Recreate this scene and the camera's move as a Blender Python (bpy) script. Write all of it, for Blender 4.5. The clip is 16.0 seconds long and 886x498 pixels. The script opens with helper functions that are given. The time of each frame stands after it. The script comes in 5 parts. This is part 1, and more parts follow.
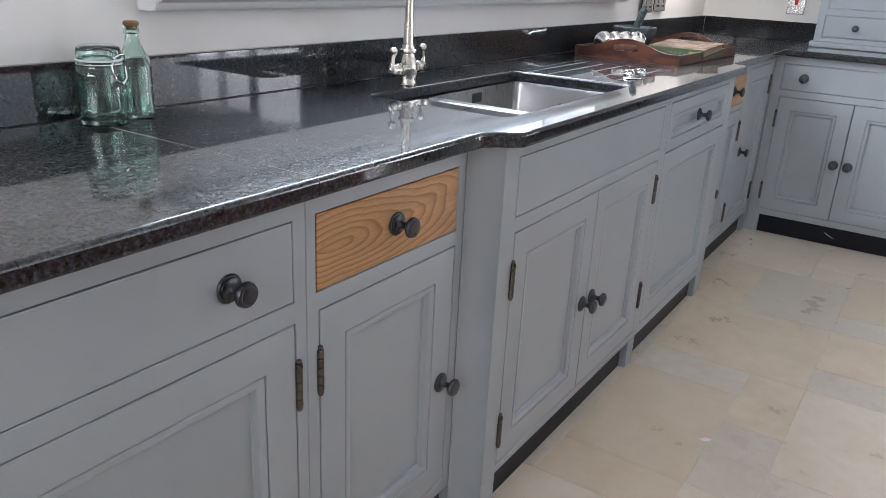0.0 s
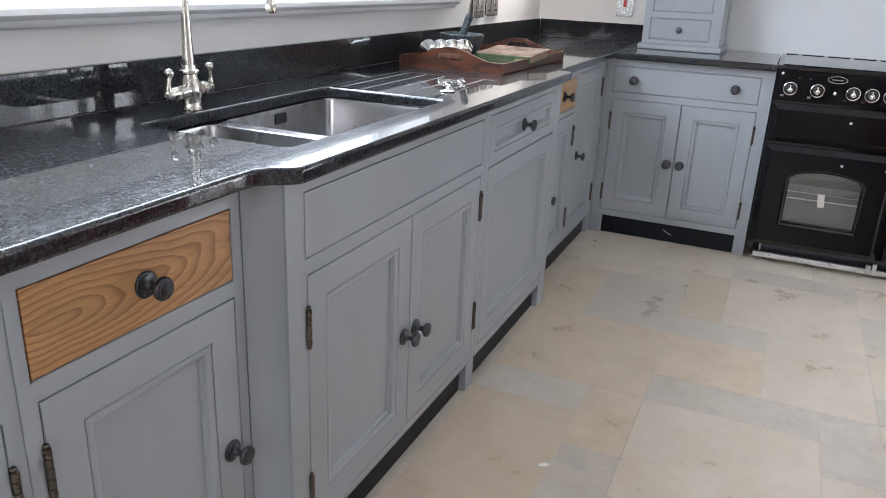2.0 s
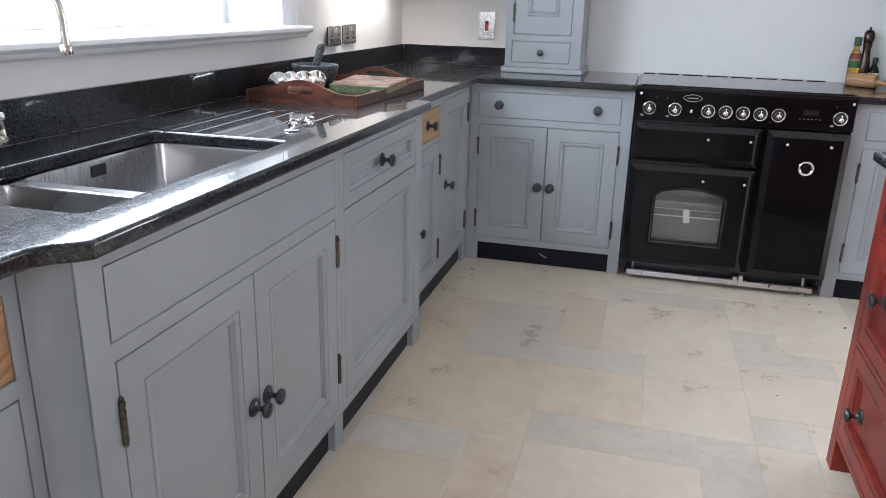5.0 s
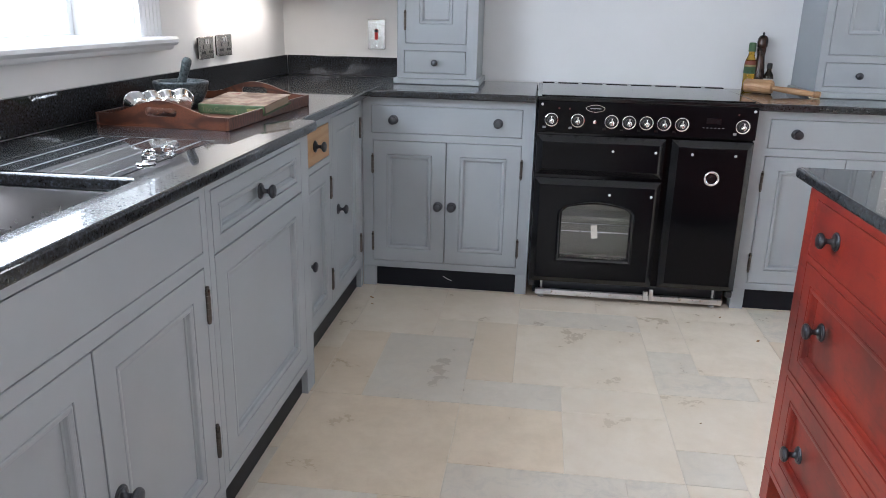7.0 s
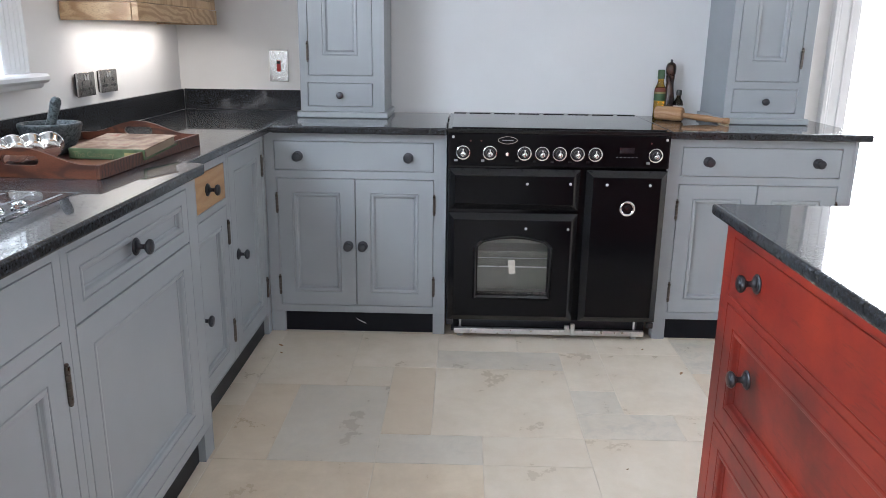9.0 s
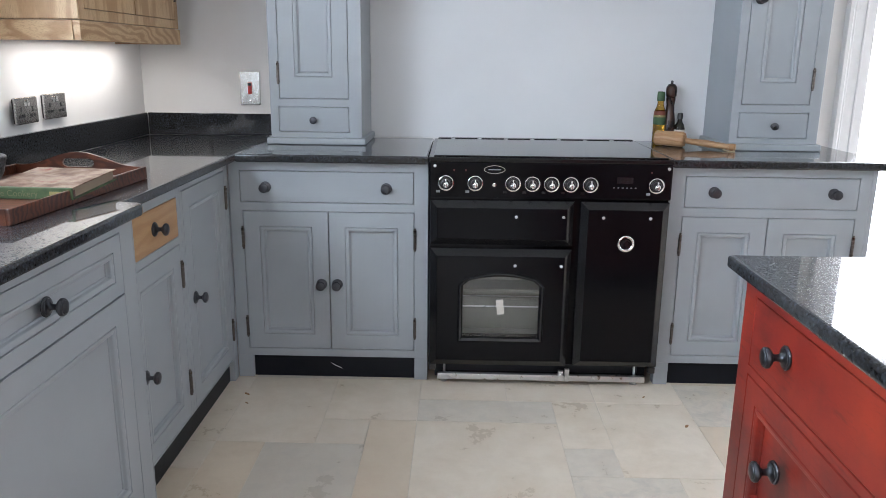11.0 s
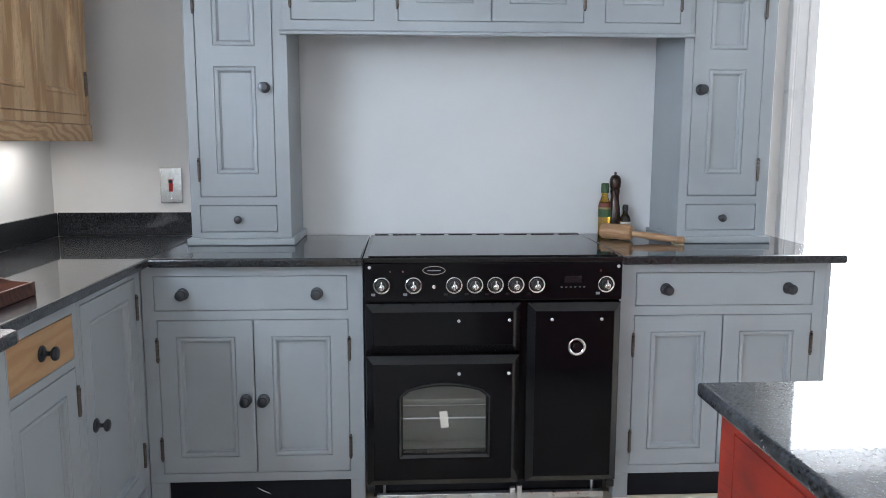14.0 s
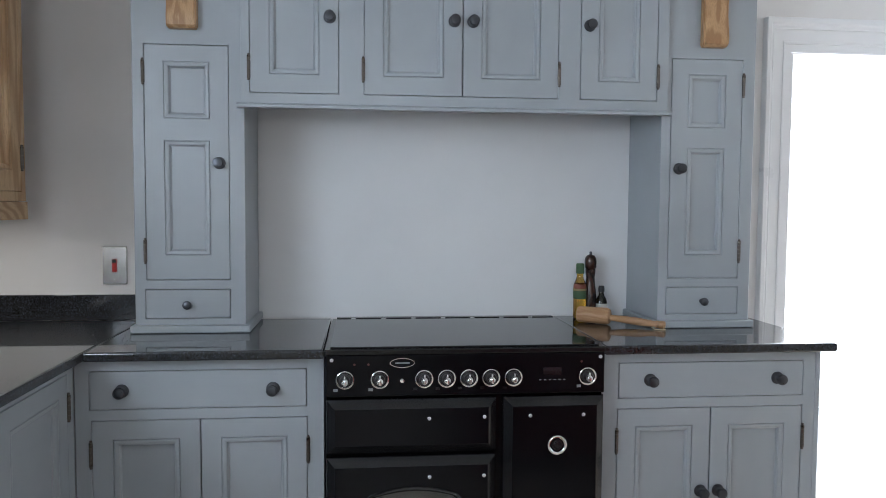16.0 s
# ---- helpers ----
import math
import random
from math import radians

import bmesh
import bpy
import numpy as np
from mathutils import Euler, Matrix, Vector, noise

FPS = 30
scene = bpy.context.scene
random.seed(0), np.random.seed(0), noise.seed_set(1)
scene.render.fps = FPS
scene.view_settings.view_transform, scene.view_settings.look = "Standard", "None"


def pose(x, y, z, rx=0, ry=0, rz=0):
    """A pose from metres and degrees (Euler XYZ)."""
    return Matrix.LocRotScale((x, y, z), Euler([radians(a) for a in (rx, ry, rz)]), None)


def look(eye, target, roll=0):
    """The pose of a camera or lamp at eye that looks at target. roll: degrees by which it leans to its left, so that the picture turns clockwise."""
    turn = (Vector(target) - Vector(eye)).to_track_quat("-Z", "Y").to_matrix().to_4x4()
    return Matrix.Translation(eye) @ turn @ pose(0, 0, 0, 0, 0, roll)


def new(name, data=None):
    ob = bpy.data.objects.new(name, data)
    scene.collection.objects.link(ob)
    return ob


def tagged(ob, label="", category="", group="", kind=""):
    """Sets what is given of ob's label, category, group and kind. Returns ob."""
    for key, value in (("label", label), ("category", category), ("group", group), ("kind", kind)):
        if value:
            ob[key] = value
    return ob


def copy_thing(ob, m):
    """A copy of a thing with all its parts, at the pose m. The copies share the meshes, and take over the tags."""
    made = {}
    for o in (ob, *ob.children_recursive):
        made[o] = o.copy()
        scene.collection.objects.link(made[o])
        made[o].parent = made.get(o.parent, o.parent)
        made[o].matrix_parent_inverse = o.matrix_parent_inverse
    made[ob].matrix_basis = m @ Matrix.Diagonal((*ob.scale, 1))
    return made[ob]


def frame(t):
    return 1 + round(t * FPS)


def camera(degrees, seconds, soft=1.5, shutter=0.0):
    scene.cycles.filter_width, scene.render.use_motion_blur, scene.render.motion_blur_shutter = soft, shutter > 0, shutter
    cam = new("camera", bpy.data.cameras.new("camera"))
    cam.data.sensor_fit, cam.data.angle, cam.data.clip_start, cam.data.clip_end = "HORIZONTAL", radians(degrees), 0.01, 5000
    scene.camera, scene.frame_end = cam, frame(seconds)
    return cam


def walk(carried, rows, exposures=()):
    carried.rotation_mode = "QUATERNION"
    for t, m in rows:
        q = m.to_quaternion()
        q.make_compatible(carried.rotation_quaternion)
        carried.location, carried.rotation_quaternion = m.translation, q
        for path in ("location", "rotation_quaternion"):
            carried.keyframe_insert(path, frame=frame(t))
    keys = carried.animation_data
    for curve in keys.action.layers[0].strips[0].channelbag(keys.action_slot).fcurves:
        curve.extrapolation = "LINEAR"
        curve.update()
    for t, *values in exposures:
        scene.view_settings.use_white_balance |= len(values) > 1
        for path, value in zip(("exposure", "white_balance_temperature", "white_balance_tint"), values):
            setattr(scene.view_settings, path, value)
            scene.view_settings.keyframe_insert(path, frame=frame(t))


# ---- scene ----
cam = camera(60.5, 16.0, soft=0.8)
PATH = [
    (0, (0.013, -0.002, 1.199), (-1.007, 1.572, 0.506), 2.9),
    (0.5, (0.024, 0.055, 1.209), (-0.923, 1.681, 0.531), 2.4),
    (1, (0.039, 0.115, 1.216), (-0.829, 1.786, 0.541), 2.3),
    (1.5, (0.057, 0.179, 1.224), (-0.743, 1.882, 0.545), 2.1),
    (2, (0.071, 0.229, 1.228), (-0.672, 1.957, 0.549), 2.6),
    (2.5, (0.095, 0.265, 1.229), (-0.608, 2.014, 0.561), 3.0),
    (3, (0.107, 0.287, 1.232), (-0.592, 2.041, 0.572), 2.6),
    (3.5, (0.109, 0.31, 1.235), (-0.589, 2.066, 0.581), 1.6),
    (4, (0.108, 0.344, 1.234), (-0.544, 2.123, 0.593), 0.7),
    (4.5, (0.103, 0.374, 1.246), (-0.488, 2.176, 0.61), 0.7),
    (5, (0.095, 0.415, 1.247), (-0.388, 2.254, 0.628), 1.6),
    (5.2, (0.084, 0.437, 1.251), (-0.354, 2.29, 0.638), 1.6),
    (7.5, (0.047, 0.737, 1.248), (-0.141, 2.64, 0.659), 1.2),
    (8, (0.047, 0.762, 1.26), (-0.083, 2.676, 0.693), 0.9),
    (8.5, (0.069, 0.804, 1.262), (-0.005, 2.727, 0.717), 0.5),
    (9, (0.089, 0.869, 1.266), (0.047, 2.796, 0.733), 0.8),
    (9.2, (0.09, 0.901, 1.268), (0.039, 2.828, 0.736), 1.2),
    (11.5, (0.167, 1.203, 1.284), (0.139, 3.152, 0.834), 0.4),
    (12, (0.184, 1.232, 1.297), (0.162, 3.193, 0.905), 0.0),
    (12.5, (0.183, 1.25, 1.3), (0.18, 3.221, 0.963), 0.0),
    (13, (0.176, 1.275, 1.307), (0.2, 3.251, 1.003), 0.2),
    (13.5, (0.175, 1.325, 1.309), (0.235, 3.304, 1.026), 0.3),
    (14, (0.178, 1.386, 1.31), (0.279, 3.364, 1.032), 0.1),
    (14.5, (0.168, 1.458, 1.331), (0.303, 3.435, 1.06), -0.1),
    (15, (0.161, 1.518, 1.339), (0.322, 3.497, 1.096), 0.4),
    (15.5, (0.149, 1.565, 1.353), (0.338, 3.546, 1.156), 0.5),
    (16, (0.153, 1.589, 1.374), (0.364, 3.575, 1.257), 0.4),
]
walk(cam, [(t, look(eye, target, roll)) for t, eye, target, roll in PATH],
     exposures=[(0.0, -0.02, 6270, 15), (9.0, -0.02, 6200, 14.5), (12.5, 0.0, 6130, 13), (14.0, -0.12, 6100, 12), (16.0, -0.55, 6110, 12)])

# ---- light: a bright day through sink window and glazed door, with added unseen sources ----
world = bpy.data.worlds.new("sky")
scene.world = world
world.use_nodes = True
wn = world.node_tree
sky = wn.nodes.new("ShaderNodeTexSky")
sky.sky_type, sky.sun_disc = "NISHITA", False
sky.sun_elevation, sky.sun_rotation = radians(48), radians(60)
wn.links.new(sky.outputs[0], wn.nodes["Background"].inputs[0])
wn.nodes["Background"].inputs[1].default_value = 0.12


def area_lamp(name, m, width, height, power, colour):
    data = bpy.data.lights.new(name, "AREA")
    data.shape, data.size, data.size_y, data.energy, data.color = "RECTANGLE", width, height, power, colour
    ob = new(name, data)
    ob.matrix_world = m
    return ob


sun_data = bpy.data.lights.new("sun", "SUN")
sun_data.energy, sun_data.angle, sun_data.color = 3.0, radians(0.5), (1.0, 0.95, 0.88)
new("sun", sun_data).matrix_world = look((0, 0, 0), (-0.55, -0.35, -1.0))
area_lamp("daylight_sink_window", look((-1.43, 2.1, 1.86), (0.5, 2.1, 1.60)), 2.05, 0.74, 46, (0.80, 0.91, 1.0))
area_lamp("daylight_garden_door", look((2.95, 4.80, 1.05), (1.6, 0.0, 0.9)), 1.9, 1.9, 46, (0.93, 0.97, 1.0))
# assumed light from behind, unseen; placed to brighten the range wall
area_lamp("daylight_rear_window", look((-0.15, -2.95, 1.85), (0.0, 3.4, 0.7)), 2.2, 1.0, 48, (0.98, 0.97, 0.96))
# fill through an unseen east opening, added to brighten the corner doors
area_lamp("daylight_side_window", look((4.53, 3.2, 1.6), (-0.7, 3.8, 0.5)), 2.2, 1.4, 19.0, (0.88, 0.95, 1.0))
area_lamp("under_cabinet_light", look((-1.17, 4.02, 1.305), (-1.20, 4.02, 0.9)), 0.78, 0.08, 2.7, (1.0, 0.95, 0.86))


# ---- materials ----
def material(name, colour, rough=0.5, metal=0.0, spec=0.5):
    m = bpy.data.materials.new(name)
    m.use_nodes = True
    b = m.node_tree.nodes["Principled BSDF"]
    b.inputs["Base Color"].default_value = (*colour, 1)
    b.inputs["Roughness"].default_value, b.inputs["Metallic"].default_value = rough, metal
    b.inputs["Specular IOR Level"].default_value = spec
    return m, m.node_tree, b


def node(tree, kind, **values):
    n = tree.nodes.new(kind)
    for key, value in values.items():
        n.inputs[key.replace("_", " ")].default_value = value
    return n


def coords(tree, scale=(1, 1, 1), world_space=False):
    c = tree.nodes.new("ShaderNodeTexCoord")
    mp = tree.nodes.new("ShaderNodeMapping")
    mp.inputs["Scale"].default_value = scale
    if world_space:
        g = tree.nodes.new("ShaderNodeNewGeometry")
        tree.links.new(g.outputs["Position"], mp.inputs[0])
    else:
        tree.links.new(c.outputs["Object"], mp.inputs[0])
    return mp.outputs[0]


def ramp(tree, fac, *stops):
    r = tree.nodes.new("ShaderNodeValToRGB")
    while len(r.color_ramp.elements) < len(stops):
        r.color_ramp.elements.new(0.5)
    for e, (p, c) in zip(r.color_ramp.elements, stops):
        e.position, e.color = p, (*c, 1)
    tree.links.new(fac, r.inputs[0])
    return r.outputs[0]


def mixed(tree, fac, a, b, mode="MIX"):
    m = tree.nodes.new("ShaderNodeMix")
    m.data_type, m.blend_type = "RGBA", mode
    for socket, value in ((m.inputs[0], fac), (m.inputs[6], a), (m.inputs[7], b)):
        if isinstance(value, (int, float)):
            socket.default_value = value
        elif isinstance(value, tuple):
            socket.default_value = (*value, 1)
        else:
            tree.links.new(value, socket)
    return m.outputs[2]


def bump(tree, b, height, strength, distance=0.002):
    n = node(tree, "ShaderNodeBump", Strength=strength, Distance=distance)
    tree.links.new(height, n.inputs["Height"])
    tree.links.new(n.outputs[0], b.inputs["Normal"])


def noise_at(tree, vec, scale, detail=4, rough=0.55, distortion=0.0):
    n = node(tree, "ShaderNodeTexNoise", Scale=scale, Detail=detail, Roughness=rough, Distortion=distortion)
    tree.links.new(vec, n.inputs["Vector"])
    return n.outputs[0]


def painted(name, colour, rough, brush=0.12, vary=0.05):
    m, t, b = material(name, colour, rough)
    v = coords(t, (1, 1, 1), True)
    big = noise_at(t, v, 2.5, 5)
    dark = tuple(c * (1 - 2 * vary) for c in colour)
    light = tuple(min(1, c * (1 + vary)) for c in colour)
    t.links.new(ramp(t, big, (0.3, dark), (0.7, light)), b.inputs["Base Color"])
    fine = noise_at(t, coords(t, (60, 60, 8), True), 6, 3)
    r = ramp(t, big, (0.3, (rough - 0.03,) * 3), (0.7, (rough + 0.03,) * 3))
    t.links.new(r, b.inputs["Roughness"])
    if brush:
        bump(t, b, fine, brush, 0.0006)
    return m


def granite(name, dark, mid, light, rough, coat=1.0):
    """Polished crystalline stone: rough sparkling crystals under a clear polish."""
    m, t, b = material(name, dark, 0.34, 0, 0.065)
    b.inputs["Specular Tint"].default_value = (0.72, 0.87, 1.0, 1.0)
    v = coords(t, (1, 1, 1), True)
    vor = node(t, "ShaderNodeTexVoronoi", Scale=250.0)
    t.links.new(v, vor.inputs["Vector"])
    crystals = noise_at(t, v, 150, 3, 0.6, 0.3)
    base = ramp(t, crystals, (0.36, dark), (0.52, mid), (0.70, tuple((a + 2 * c) / 3 for a, c in zip(light, mid))))
    glint = ramp(t, vor.outputs["Color"], (0.74, (0, 0, 0)), (0.96, (0.42,) * 3))
    base = mixed(t, glint, base, light)
    broad = ramp(t, noise_at(t, v, 3, 3), (0.3, (0.75,) * 3), (0.7, (1.15,) * 3))
    t.links.new(mixed(t, 1.0, base, broad, "MULTIPLY"), b.inputs["Base Color"])
    bump(t, b, vor.outputs["Distance"], 0.03, 0.0012)
    b.inputs["Coat Weight"].default_value = coat
    b.inputs["Coat IOR"].default_value = 1.50
    smear = ramp(t, noise_at(t, v, 6, 5, 0.7), (0.35, (rough * 0.6,) * 3), (0.75, (rough * 1.6,) * 3))
    t.links.new(smear, b.inputs["Coat Roughness"])
    return m


def oak(name, pale, brown, scale, rough=0.42, ring=14.0, centre=(0, 0, 0), about="X", warped=4.5):
    m, t, b = material(name, pale, rough)
    v = coords(t, scale)
    v.node.inputs["Location"].default_value = tuple(-c * k for c, k in zip(centre, scale))
    warp = noise_at(t, v, 1.1, 3, 0.5, 0.4)
    add = t.nodes.new("ShaderNodeVectorMath")
    add.operation = "MULTIPLY_ADD"
    t.links.new(warp, add.inputs[0])
    add.inputs[1].default_value = (0.9, 0.9, 0.9)
    t.links.new(v, add.inputs[2])
    w = node(t, "ShaderNodeTexWave", Scale=ring / 10, Distortion=warped, Detail=3.0, Detail_Scale=1.3)
    w.wave_type, w.rings_direction = "RINGS", about
    t.links.new(add.outputs[0], w.inputs["Vector"])
    pores = noise_at(t, coords(t, tuple(s * 9 for s in scale)), 5, 3, 0.7)
    c = ramp(t, w.outputs["Fac"], (0.1, brown), (0.45, tuple((a + q) / 2 for a, q in zip(pale, brown))), (0.8, pale))
    c = mixed(t, ramp(t, pores, (0.35, (0.55,) * 3), (0.5, (0,) * 3)), c, tuple(q * 0.75 for q in brown))
    t.links.new(c, b.inputs["Base Color"])
    bump(t, b, pores, 0.15, 0.0008)
    return m


def cathedral_oak(name, pale, brown, centre):
    """A flat-sawn oak board: nested growth rings drawn out along the grain, thin dark late wood and open pores."""
    m, t, b = material(name, pale, 0.42)
    long, tall = 4.6, 21.0
    v = coords(t, (long, 0.0, tall))
    v.node.inputs["Location"].default_value = (-centre[0] * long, 0, -centre[1] * tall)
    slow = noise_at(t, coords(t, (5, 5, 9)), 1.0, 2, 0.5)
    add = t.nodes.new("ShaderNodeVectorMath")
    add.operation = "MULTIPLY_ADD"
    t.links.new(slow, add.inputs[0])
    add.inputs[1].default_value = (0.8, 0.0, 0.8)
    t.links.new(v, add.inputs[2])
    w = node(t, "ShaderNodeTexWave", Scale=1.5, Distortion=1.1, Detail=4.0, Detail_Scale=2.6)
    w.wave_type, w.rings_direction, w.wave_profile = "RINGS", "Y", "SAW"
    t.links.new(add.outputs[0], w.inputs["Vector"])
    mid = tuple((3 * a + q) / 4 for a, q in zip(pale, brown))
    c = ramp(t, w.outputs["Fac"], (0.0, pale), (0.5, mid), (0.88, brown), (1.0, pale))
    broad = ramp(t, noise_at(t, coords(t, (3, 3, 14)), 1.6, 3), (0.3, (0.86,) * 3), (0.7, (1.08,) * 3))
    c = mixed(t, 1.0, c, broad, "MULTIPLY")
    streaks = ramp(t, noise_at(t, coords(t, (5, 60, 150)), 1.6, 4, 0.65), (0.3, (0.80,) * 3), (0.7, (1.10,) * 3))
    c = mixed(t, 1.0, c, streaks, "MULTIPLY")
    pores = noise_at(t, coords(t, (22, 90, 230)), 2.2, 3, 0.7)
    c = mixed(t, ramp(t, pores, (0.34, (0.45,) * 3), (0.48, (0,) * 3)), c, tuple(q * 0.8 for q in brown))
    t.links.new(c, b.inputs["Base Color"])
    bump(t, b, pores, 0.12, 0.0006)
    return m


def metal_finish(name, colour, rough, scratch=(1, 1, 1), amount=0.12):
    m, t, b = material(name, colour, rough, 1.0)
    n = noise_at(t, coords(t, scratch), 40, 4)
    t.links.new(ramp(t, n, (0.3, (max(0.02, rough - amount),) * 3), (0.7, (rough + amount,) * 3)), b.inputs["Roughness"])
    c = noise_at(t, coords(t), 25, 4)
    t.links.new(ramp(t, c, (0.3, tuple(v * 0.93 for v in colour)), (0.7, colour)), b.inputs["Base Color"])
    return m


def limestone(name, pale, warm, vein, amount):
    """Honed limestone: cream with soft clouds, brushed grey or fossil markings, fine pits."""
    m, t, b = material(name, pale, 0.42)
    v = coords(t, (1, 1, 1), True)
    info = t.nodes.new("ShaderNodeObjectInfo")
    shift = t.nodes.new("ShaderNodeVectorMath")
    shift.operation = "MULTIPLY_ADD"
    t.links.new(info.outputs["Random"], shift.inputs[0])
    shift.inputs[1].default_value = (7.0, 5.0, 3.0)
    t.links.new(v, shift.inputs[2])
    v = shift.outputs[0]
    tone = ramp(t, info.outputs["Random"], (0.0, tuple(c * 0.95 for c in pale)), (1.0, tuple(c * 1.05 for c in pale)))
    clouds = noise_at(t, v, 5.5, 7, 0.70, 0.2)
    c = mixed(t, ramp(t, clouds, (0.36, (0.75,) * 3), (0.60, (0,) * 3)), tone, warm)
    wisps = noise_at(t, v, 12, 7, 0.72, 0.3)
    c = mixed(t, ramp(t, wisps, (0.48, (0, 0, 0)), (0.74, (0.4,) * 3)), c, tuple(q * 0.86 for q in pale))
    veins = noise_at(t, v, 15, 8, 0.72, 0.6)
    c = mixed(t, ramp(t, veins, (0.47, (0, 0, 0)), (0.66, (amount,) * 3)), c, vein)
    pits = noise_at(t, v, 70, 4, 0.7)
    c = mixed(t, ramp(t, pits, (0.24, (0.18,) * 3), (0.36, (0,) * 3)), c, tuple(q * 0.6 for q in warm))
    t.links.new(c, b.inputs["Base Color"])
    t.links.new(ramp(t, clouds, (0.3, (0.25,) * 3), (0.7, (0.40,) * 3)), b.inputs["Roughness"])
    bump(t, b, pits, 0.10, 0.001)
    return m


def glass(name, colour, rough=0.0):
    m, t, b = material(name, colour, rough)
    b.inputs["Transmission Weight"].default_value = 1.0
    b.inputs["IOR"].default_value = 1.48
    return m


def rubbed_red():
    m, t, b = material("rubbed_red_paint", (0.36, 0.035, 0.02), 0.4)
    v = coords(t, (1, 1, 1), True)
    cloud = noise_at(t, v, 5, 6, 0.6, 0.3)
    c = ramp(t, cloud, (0.28, (0.080, 0.007, 0.005)), (0.5, (0.195, 0.014, 0.007)), (0.78, (0.31, 0.030, 0.011)))
    streak = noise_at(t, coords(t, (30, 4, 30), True), 3, 4, 0.7)
    c = mixed(t, ramp(t, streak, (0.30, (0.5,) * 3), (0.45, (0,) * 3)), c, (0.06, 0.008, 0.008))
    t.links.new(c, b.inputs["Base Color"])
    bump(t, b, streak, 0.12, 0.0007)
    return m


def glow(name, colour, strength):
    m, t, b = material(name, colour)
    b.inputs["Emission Color"].default_value, b.inputs["Emission Strength"].default_value = (*colour, 1), strength
    return m


def leather():
    m, t, b = material("cookbook_cloth", (0.05, 0.085, 0.035), 0.6)
    v = coords(t)
    t.links.new(ramp(t, noise_at(t, v, 30, 5), (0.3, (0.03, 0.06, 0.025)), (0.7, (0.08, 0.12, 0.05))), b.inputs["Base Color"])
    return m


def cover_print():
    m, t, b = material("cookbook_cover_print", (0.4, 0.33, 0.25), 0.65, 0.0, 0.15)
    v = coords(t)
    c = ramp(t, noise_at(t, v, 14, 6, 0.6), (0.3, (0.07, 0.035, 0.022)), (0.45, (0.17, 0.10, 0.07)), (0.6, (0.30, 0.225, 0.17)), (0.75, (0.22, 0.065, 0.045)))
    t.links.new(c, b.inputs["Base Color"])
    return m


GREY = painted("grey_blue_paint", (0.330, 0.361, 0.383), 0.33, 0.0)
WHITE = painted("white_gloss_paint", (0.80, 0.81, 0.82), 0.3, 0.05, 0.02)
WALL = painted("wall_emulsion", (0.79, 0.78, 0.765), 0.75, 0.2, 0.025)
SPLASH = painted("splashback_wall", (0.74, 0.75, 0.755), 0.55, 0.2, 0.02)
# dark carcass tone: the shade of the gaps is put into the colour
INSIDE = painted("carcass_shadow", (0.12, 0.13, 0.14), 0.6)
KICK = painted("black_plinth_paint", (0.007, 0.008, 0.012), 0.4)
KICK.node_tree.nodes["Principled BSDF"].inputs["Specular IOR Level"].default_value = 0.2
STONE_TOP = granite("dark_granite", (0.008, 0.0075, 0.007), (0.0185, 0.018, 0.0185), (0.10, 0.125, 0.165), 0.04)
OAK = cathedral_oak("oak_drawer_front", (0.50, 0.275, 0.12), (0.28, 0.132, 0.052), (0.935, 0.80))
OAK_PLAIN = oak("plain_oak_front", (0.46, 0.28, 0.135), (0.40, 0.225, 0.10), (2.0, 7, 9), 0.42, 9.0)
OAK_PALE = oak("limed_oak", (0.56, 0.385, 0.215), (0.40, 0.245, 0.12), (9, 9, 0.8), 0.40, 9.0)
OAK_BOARD = oak("limed_oak_board", (0.56, 0.385, 0.215), (0.38, 0.225, 0.11), (2.2, 8, 8), 0.40, 16.0, (3.8, 0, 1.31), "Y", 3.0)
OAK_CORBEL = oak("corbel_oak", (0.48, 0.30, 0.15), (0.33, 0.18, 0.08), (12, 9, 2))
MAHOGANY = oak("mahogany_tray", (0.115, 0.036, 0.017), (0.048, 0.016, 0.009), (4, 14, 14), 0.36)
BEECH = oak("beech_mallet", (0.44, 0.26, 0.135), (0.34, 0.185, 0.085), (3, 14, 14), 0.5)
DARK_WOOD = oak("dark_mill_wood", (0.05, 0.02, 0.012), (0.02, 0.009, 0.006), (14, 14, 3), 0.25)
RED = rubbed_red()
IRON = metal_finish("pewter_iron", (0.085, 0.09, 0.10), 0.38)
BRASS = metal_finish("aged_brass", (0.13, 0.115, 0.10), 0.34)
STEEL = metal_finish("brushed_steel", (0.38, 0.38, 0.385), 0.28, (0.5, 12, 0.5), 0.010)
PLATE = metal_finish("socket_plate_steel", (0.50, 0.485, 0.465), 0.26, (0.5, 0.5, 12), 0.012)
SILVER = metal_finish("silver", (0.92, 0.92, 0.90), 0.16, (1, 1, 1), 0.03)
NICKEL = metal_finish("brushed_nickel", (0.58, 0.55, 0.50), 0.24)
CHROME = metal_finish("chrome", (0.8, 0.8, 0.8), 0.08, (1, 1, 1), 0.04)
GALV = metal_finish("galvanised_steel", (0.62, 0.63, 0.63), 0.35)
ENAMEL, _, _ = material("black_enamel", (0.004, 0.004, 0.005), 0.09, 0.0, 0.14)
CERAMIC, _, _ = material("ceramic_hob_glass", (0.012, 0.012, 0.014), 0.06)
SATIN, _, _ = material("satin_black_trim", (0.008, 0.008, 0.009), 0.15, 0.0, 0.35)
BLACK, _, _ = material("black_plastic", (0.01, 0.01, 0.011), 0.4)
PRINT, _, _ = material("panel_print", (0.22, 0.23, 0.235), 0.5)
